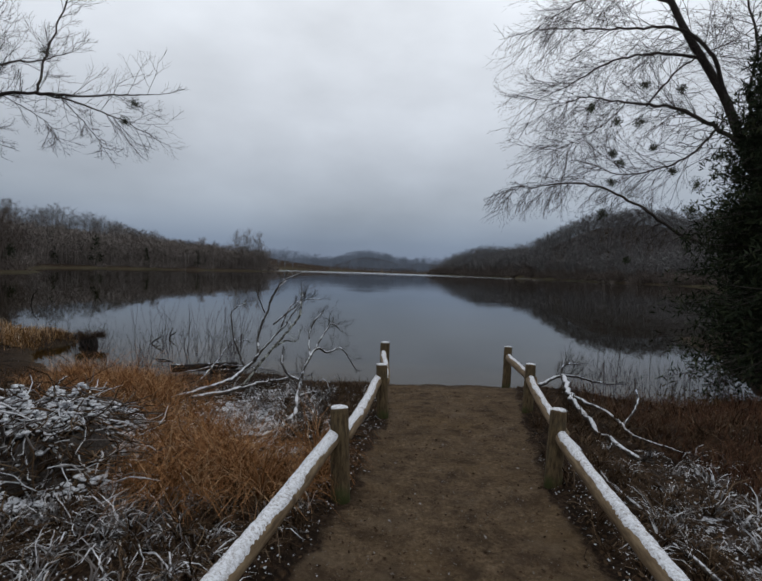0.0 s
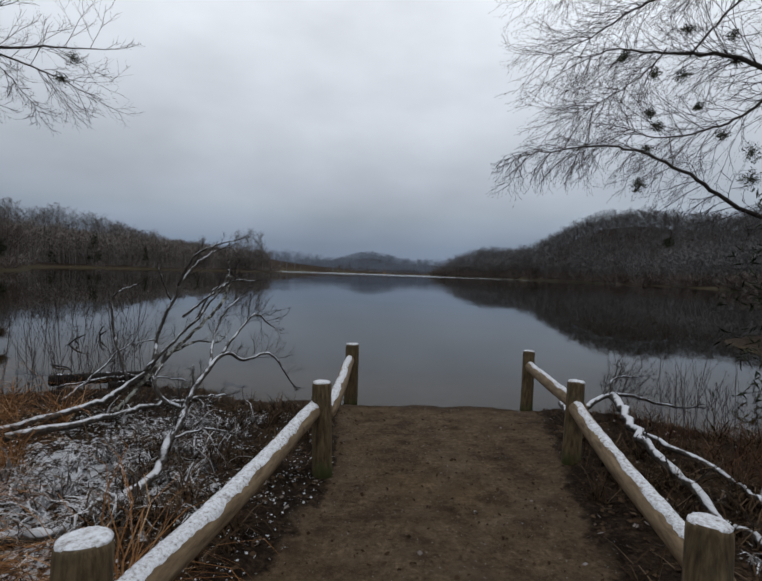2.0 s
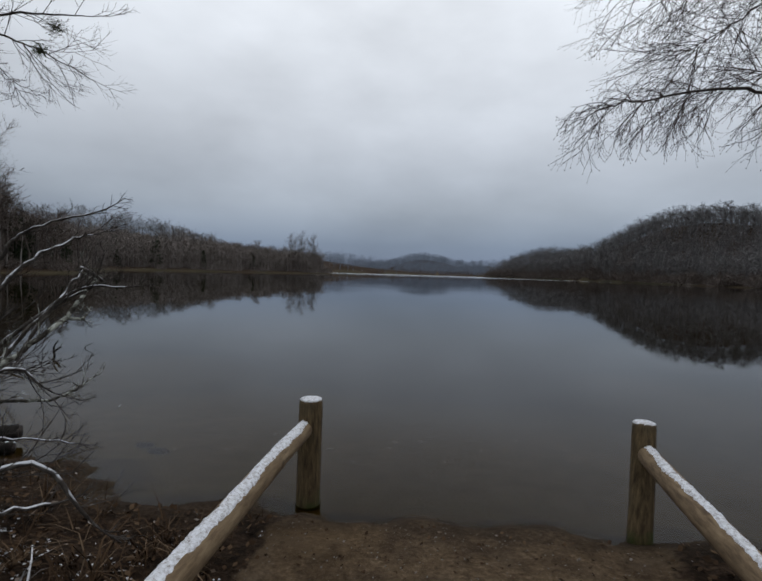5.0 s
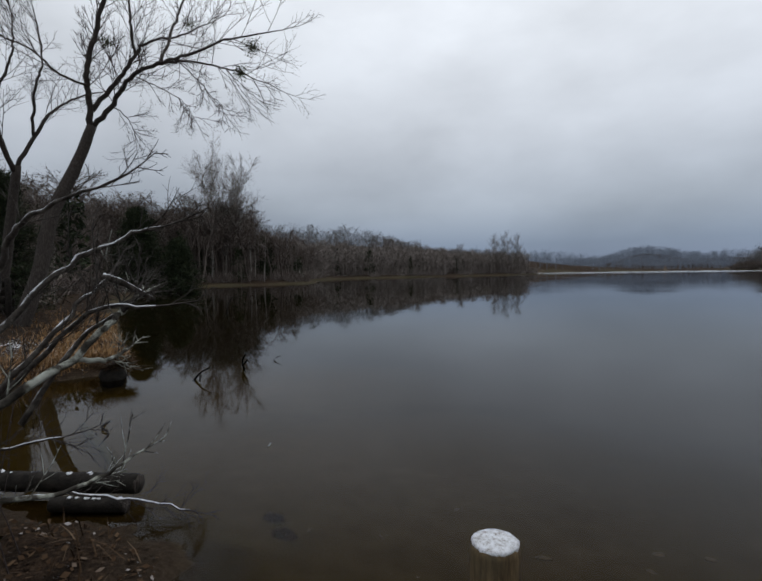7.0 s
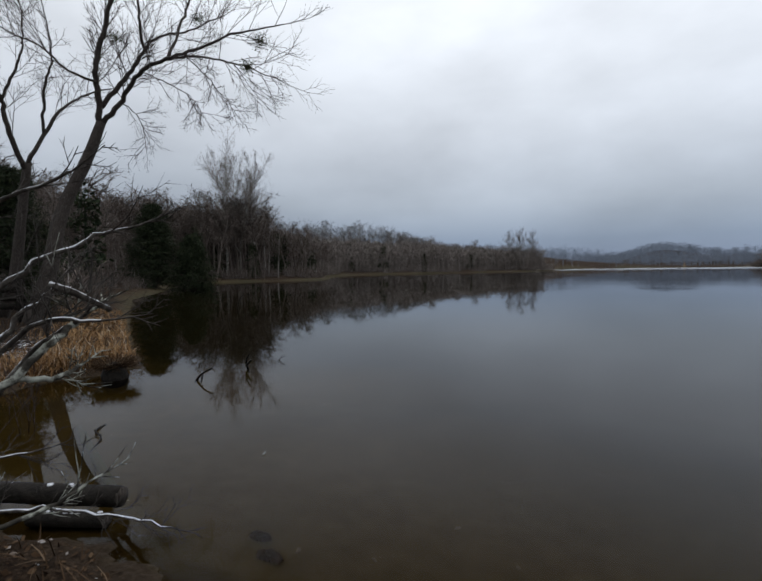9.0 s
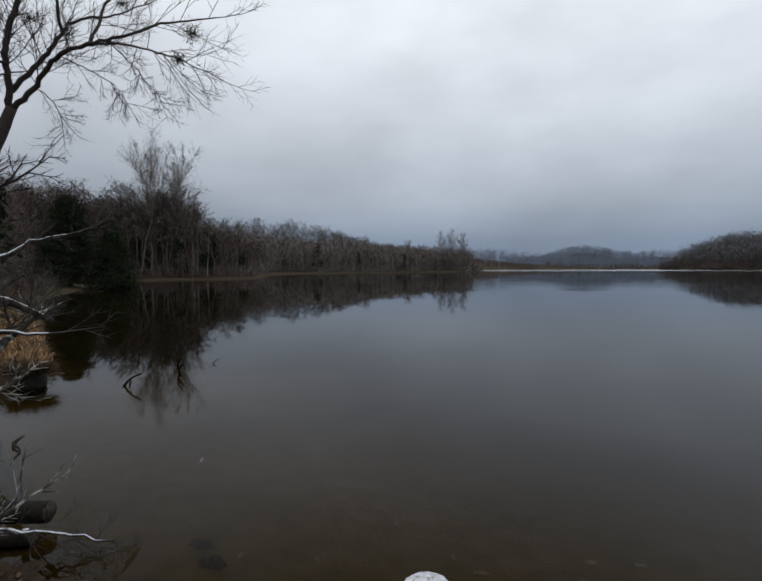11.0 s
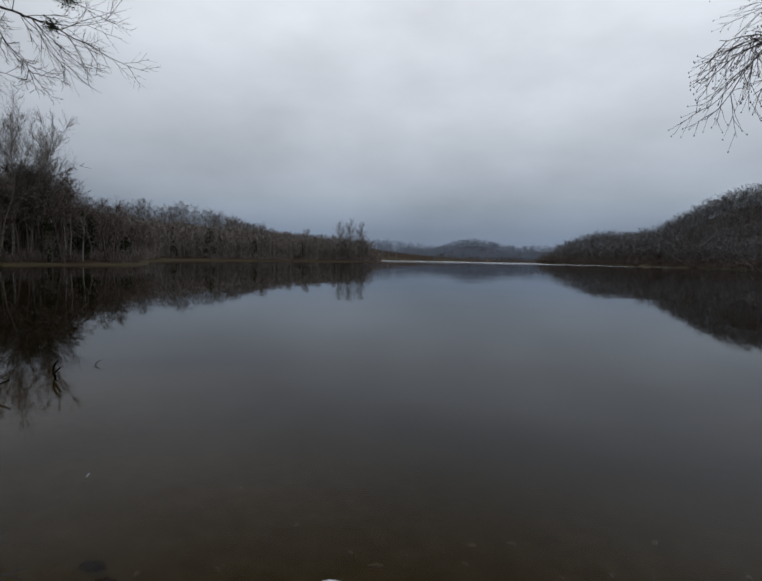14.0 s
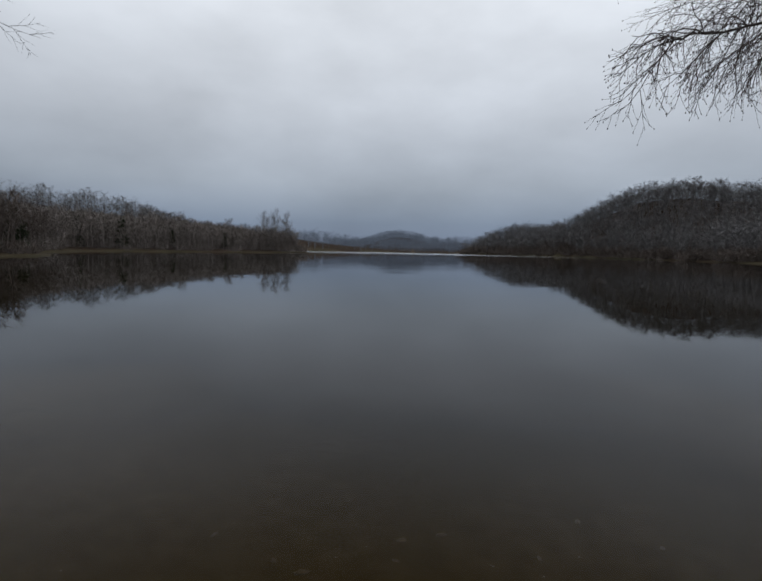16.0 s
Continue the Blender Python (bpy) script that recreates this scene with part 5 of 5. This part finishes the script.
def brush_pile(x, y):
    """An uneven heap: three humps of tangled stems, snow lodged on top."""
    z0 = ground_z(x, y)
    t = thing("brush_pile", x, y, z0, "heap of vines and dead stems under a crust of snow", "brush pile")
    humps = [(0.0, 0.0, 0.66, 0.42), (-0.55, 0.15, 0.6, 0.5), (0.42, -0.25, 0.4, 0.2), (-0.3, -0.45, 0.5, 0.24), (0.2, 0.45, 0.45, 0.22)]

    def top(px, py):
        q = sum(h * math.exp(-(((px - x - a) / r) ** 2 + ((py - y - b) / r) ** 2) * 1.6) for a, b, r, h in humps)
        return min(q, 0.52) * (0.86 + 0.22 * float(wavy(np.array(px), np.array(py), 0.22, 21))) + z0 - 0.03
    core = Heap()
    k = 44
    g = np.linspace(-1.3, 1.3, k)
    v = [(x + a, y + b, top(x + a, y + b) - 0.05) for a in g for b in g]
    core.add(v, [q for i in range(k - 1) for j in range(k - 1) for q in ((i * k + j, i * k + k + j, i * k + j + 1), (i * k + j + 1, i * k + k + j, i * k + k + j + 1))])
    part("rotting_core", core, BARK, t, "dark rotting leaves and stems")
    stems, frost, crust = Heap(), Heap(), Heap()
    for i in range(2600):
        a, r = rnd.uniform(0, 6.283), 1.15 * rnd.random() ** 0.55
        px, py = x - 0.1 + r * math.cos(a), y + r * 0.9 * math.sin(a)
        out = np.array((math.cos(a) + rnd.gauss(0, 0.9), math.sin(a) + rnd.gauss(0, 0.9), -0.5 * r + rnd.gauss(0, 0.35)))
        twig(frost if rnd.random() < 0.42 else stems, np.array((px, py, top(px, py) + rnd.uniform(-0.04, 0.05))), out, rnd.uniform(0.1, 0.42), rnd.uniform(0.004, 0.009), 0, 0.1, 0.5)
    for i in range(5200):
        a, r = rnd.uniform(0, 6.283), 1.0 * rnd.random() ** 0.6
        px, py = x - 0.15 + r * math.cos(a), y + 0.8 * r * math.sin(a)
        if float(wavy(np.array(px), np.array(py), 0.3, 33)) + 0.5 - 0.7 * r + rnd.gauss(0, 0.2) > -0.2:
            lump(crust, (px, py, top(px, py) + rnd.uniform(0.0, 0.02)), rnd.uniform(0.009, 0.03), 0.4)
    tagged(part("dead_stem", stems, THATCH, t, "brown dead stems"), kind="stuff")
    tagged(part("frosted_stem", frost, FROSTED, t, "stems coated in snow"), kind="stuff")
    tagged(part("snow_crust", crust, SNOW, t, "crust of snow", True), kind="stuff")
    for p in ([(-0.9, 0.0, 0.3), (-0.6, -0.3, 0.36), (-0.45, -0.5, 0.22)], [(-0.2, 0.3, 0.3), (0.2, 0.1, 0.34), (0.5, -0.2, 0.2), (0.6, -0.5, 0.05)], [(-0.8, 0.5, 0.3), (-0.2, 0.5, 0.36), (0.4, 0.4, 0.22)]):
        h = Heap()
        tube(h, smooth_line([(x + a, y + b, z0 + c) for a, b, c in p], 10), np.linspace(0.022, 0.012, 10), 8, True, 0.12)
        part("vine", h, DEADWOOD, t, "snow-covered woody vine", True)


brush_pile(-2.35, 3.55)


def tussock(x, y):
    t = thing("sedge_tussock", x, y, WATER_Z - 0.15, "small brown sedge tussock standing in the water", "grass tussock")
    h = Heap()
    lump(h, (x, y, WATER_Z + 0.04), 0.2, 1.0)
    part("root_ball", h, CHAR, t, "dark root ball", True)
    b = Heap()
    for _ in range(700):
        a = rnd.uniform(0, 6.283)
        twig(b, np.array((x + 0.12 * math.cos(a), y + 0.12 * math.sin(a), WATER_Z + 0.18)), np.array((math.cos(a), math.sin(a), rnd.uniform(0.2, 1.2))), rnd.uniform(0.1, 0.24), 0.004, 0, 0.15, 0.3)
    tagged(part("sedge_blade", b, THATCH, t), kind="stuff")


tussock(-6.0, 10.1)


def sticks(lines, r, label, mat=CHAR, taper=0.5):
    t = thing("floating_stick", *lines[0][0], label, "stick", "sticks in the lake")
    for pts in lines:
        h = Heap()
        tube(h, smooth_line(pts, 8), np.linspace(r, r * taper, 8), 8, True, 0.1)
        part("stem", h, mat, t, "", True)


sticks([[(-4.95, 11.5, -0.18), (-4.9, 11.4, 0.0), (-4.84, 11.42, 0.12)], [(-4.9, 11.4, -0.06), (-4.74, 11.35, 0.04)]], 0.018, "black forked stick poking from the lake")
sticks([[(-5.0, 10.6, -0.15), (-4.85, 10.6, -0.02), (-4.72, 10.66, 0.05)], [(-4.85, 10.6, -0.05), (-4.72, 10.48, -0.1)]], 0.016, "black forked stick poking from the lake")
sticks([[(-13.7, 19.1, -0.2), (-13.6, 19.1, 0.25), (-13.45, 19.2, 0.5)]], 0.02, "pale stick poking from the lake")
sticks([[(-4.6, 8.93, -0.24), (-3.7, 8.6, -0.2), (-2.8, 8.26, -0.175)]], 0.04, "brown pole sunk in the shallows", POST, 0.9)
sticks([[(-5.05, 12.2, -0.16), (-4.97, 12.2, -0.08), (-4.88, 12.22, -0.04)], [(-4.97, 12.2, -0.08), (-4.93, 12.1, -0.1)]], 0.006, "thin forked twig poking from the lake")
sticks([[(-2.27, 9.12, -0.13), (-2.26, 9.16, -0.1)]], 0.006, "small white splinter floating on the lake", LICHEN)
sticks([[(-4.15, 8.95, -0.13), (-3.95, 8.75, -0.1), (-3.75, 8.7, -0.11), (-3.55, 8.5, -0.13)]], 0.012, "bent black stick lying in the shallows")


SODDEN = material("sodden_leaves", plain([(0.3, (0.03, 0.016, 0.006)), (0.7, (0.09, 0.05, 0.018))], 30, 0.2, 0.003), 0.7, 0.1)


def leaf_clump(x, y, r):
    h = Heap()
    z = ground_z(x, y) + 0.02
    leaf_cloud(h, (x, y, z), (r, r * 0.5, 0.012), 220, 0.02)
    tagged(new("leaf_clump", h.data("leaf_clump", SODDEN)), "sodden brown leaves sunk on the lake bed", "leaves", "sunken leaf clumps")


leaf_clump(-1.49, 8.35, 0.075)
leaf_clump(-1.3, 8.23, 0.085)


def pebble(x, y, r, label):
    h = Heap()
    lump(h, (0, 0, 0), r * 0.75, 0.3)
    ob = tagged(new("stone", h.data("stone", STONE, True)), label, "stone", "stones on the lake bed")
    ob.matrix_basis = pose(x, y, ground_z(x, y) + r * 0.1, 0, 0, rnd.uniform(0, 360)) @ Matrix.Diagonal((1.3, 0.7, 1, 1))


for x, y, r in [(-1.25, 8.39, 0.03), (-0.06, 8.93, 0.045), (0.48, 9.35, 0.04), (-0.69, 9.24, 0.03), (0.74, 9.45, 0.04), (0.96, 8.78, 0.04), (0.45, 9.1, 0.03), (-0.25, 9.03, 0.025), (1.7, 9.75, 0.035), (1.3, 9.2, 0.03), (1.5, 8.9, 0.025), (0.2, 8.6, 0.025), (2.1, 9.4, 0.03), (-0.9, 8.6, 0.025)]:
    pebble(x, y, r, "pale flat stone on the lake bed")


# ---- leaves and grit trodden into the path ----
def flecks(name, label, category, mat, n, x0, x1, y0, y1, size, on_path, seed):
    g = np.random.default_rng(seed)
    x, y = g.uniform(x0, x1, n), g.uniform(y0, y1, n)
    ok = (shore_distance(x, y) > 0.12) & ((path_mask(x, y) > 0.4) == on_path)
    x, y = x[ok], y[ok]
    z, _ = height(x, y)
    m = len(x)
    a, s = g.uniform(0, 6.283, m), size * g.uniform(0.4, 1.2, m)
    u = np.stack([np.cos(a) * s, np.sin(a) * s, g.normal(0, 0.25, m) * s], 1)
    w = np.stack([-np.sin(a) * s * 0.55, np.cos(a) * s * 0.55, g.normal(0, 0.3, m) * s], 1)
    p = np.stack([x, y, z + 0.004 + 0.25 * s], 1)
    v = np.stack([p - u, p + w, p + u, p - w], 1).reshape(-1, 3)
    i = np.arange(m)[:, None] * 4
    h = Heap()
    h.add(v, np.concatenate([i + [[0, 1, 2]], i + [[0, 2, 3]]]))
    return tagged(new(name, h.data(name, mat)), label, category, kind="stuff")


LEAF = material("dead_oak_leaves", plain([(0.3, (0.03, 0.017, 0.01)), (0.7, (0.13, 0.08, 0.045))], 30, 0.2, 0.003, None,
                                         [(0.0, (0.012, 0.008, 0.005)), (0.6, (0.048, 0.028, 0.016)), (0.92, (0.11, 0.072, 0.042)), (1.0, (0.35, 0.33, 0.32))]), 0.9, 0.08)
flecks("leaf_litter", "brown dead leaves trodden into the path", "leaves", LEAF, 4200, -1.2, 2.3, 0.5, 7.3, 0.013, True, 51)
flecks("grit", "small pale stones in the trodden dirt", "gravel", STONE, 5200, -1.2, 2.3, 0.5, 7.3, 0.0058, True, 52)
flecks("leaf_litter", "brown and snow-dusted dead leaves on the bank", "leaves", LEAF, 20000, -5.5, 0.3, 0.8, 8.0, 0.019, False, 53)
flecks("leaf_litter", "brown dead leaves behind the fence", "leaves", LEAF, 18000, 1.1, 6.4, 0.8, 7.6, 0.019, False, 54)
flecks("snow_scraps", "scraps of snow lying in the leaf litter", "snow", SNOW, 7000, -3.6, 0.2, 1.6, 6.6, 0.009, False, 55)
flecks("snow_scraps", "scraps of snow lying behind the fence", "snow", SNOW, 3000, 1.3, 3.2, 1.2, 4.2, 0.009, False, 56)


# ---- the dark plank fence behind the bank grass ----
def plank_fence():
    x0, y0, x1, y1 = -12.9, 11.75, -14.6, 9.6
    t = thing("plank_fence", x0, y0, ground_z(x0, y0), "dark weathered wooden plank fence behind the bank grass", "fence")
    for f in (0.0, 0.5, 1.0):
        x, y = x0 + (x1 - x0) * f, y0 + (y1 - y0) * f
        z = ground_z(x, y)
        h = Heap()
        tube(h, [(x, y, z - 0.1), (x, y, 0.75), (x, y, 1.28), (x, y, 1.3)], [0.075, 0.072, 0.07, 0.06], 8, True, 0.05)
        part("post", h, CHAR, t)
    for k in range(4):
        z = 0.55 + 0.2 * k
        h = Heap()
        d = unit(np.array([x1 - x0, y1 - y0, 0]))
        n = np.array([-d[1], d[0], 0]) * 0.02
        c = [np.array([x0, y0, z]) - n * 4 - d * 0.1, np.array([x1, y1, z + 0.02]) - n * 4 + d * 0.1]
        v = [p + s * n + np.array([0, 0, u * 0.07]) for p in c for s, u in ((-1, -1), (1, -1), (1, 1), (-1, 1))]
        q = [(0, 1, 5, 4), (1, 2, 6, 5), (2, 3, 7, 6), (3, 0, 4, 7), (3, 2, 1, 0), (4, 5, 6, 7)]
        h.add(v, [t3 for a, b, e, g in q for t3 in ((a, b, e), (a, e, g))])
        part("plank", h, CHAR, t)


plank_fence()
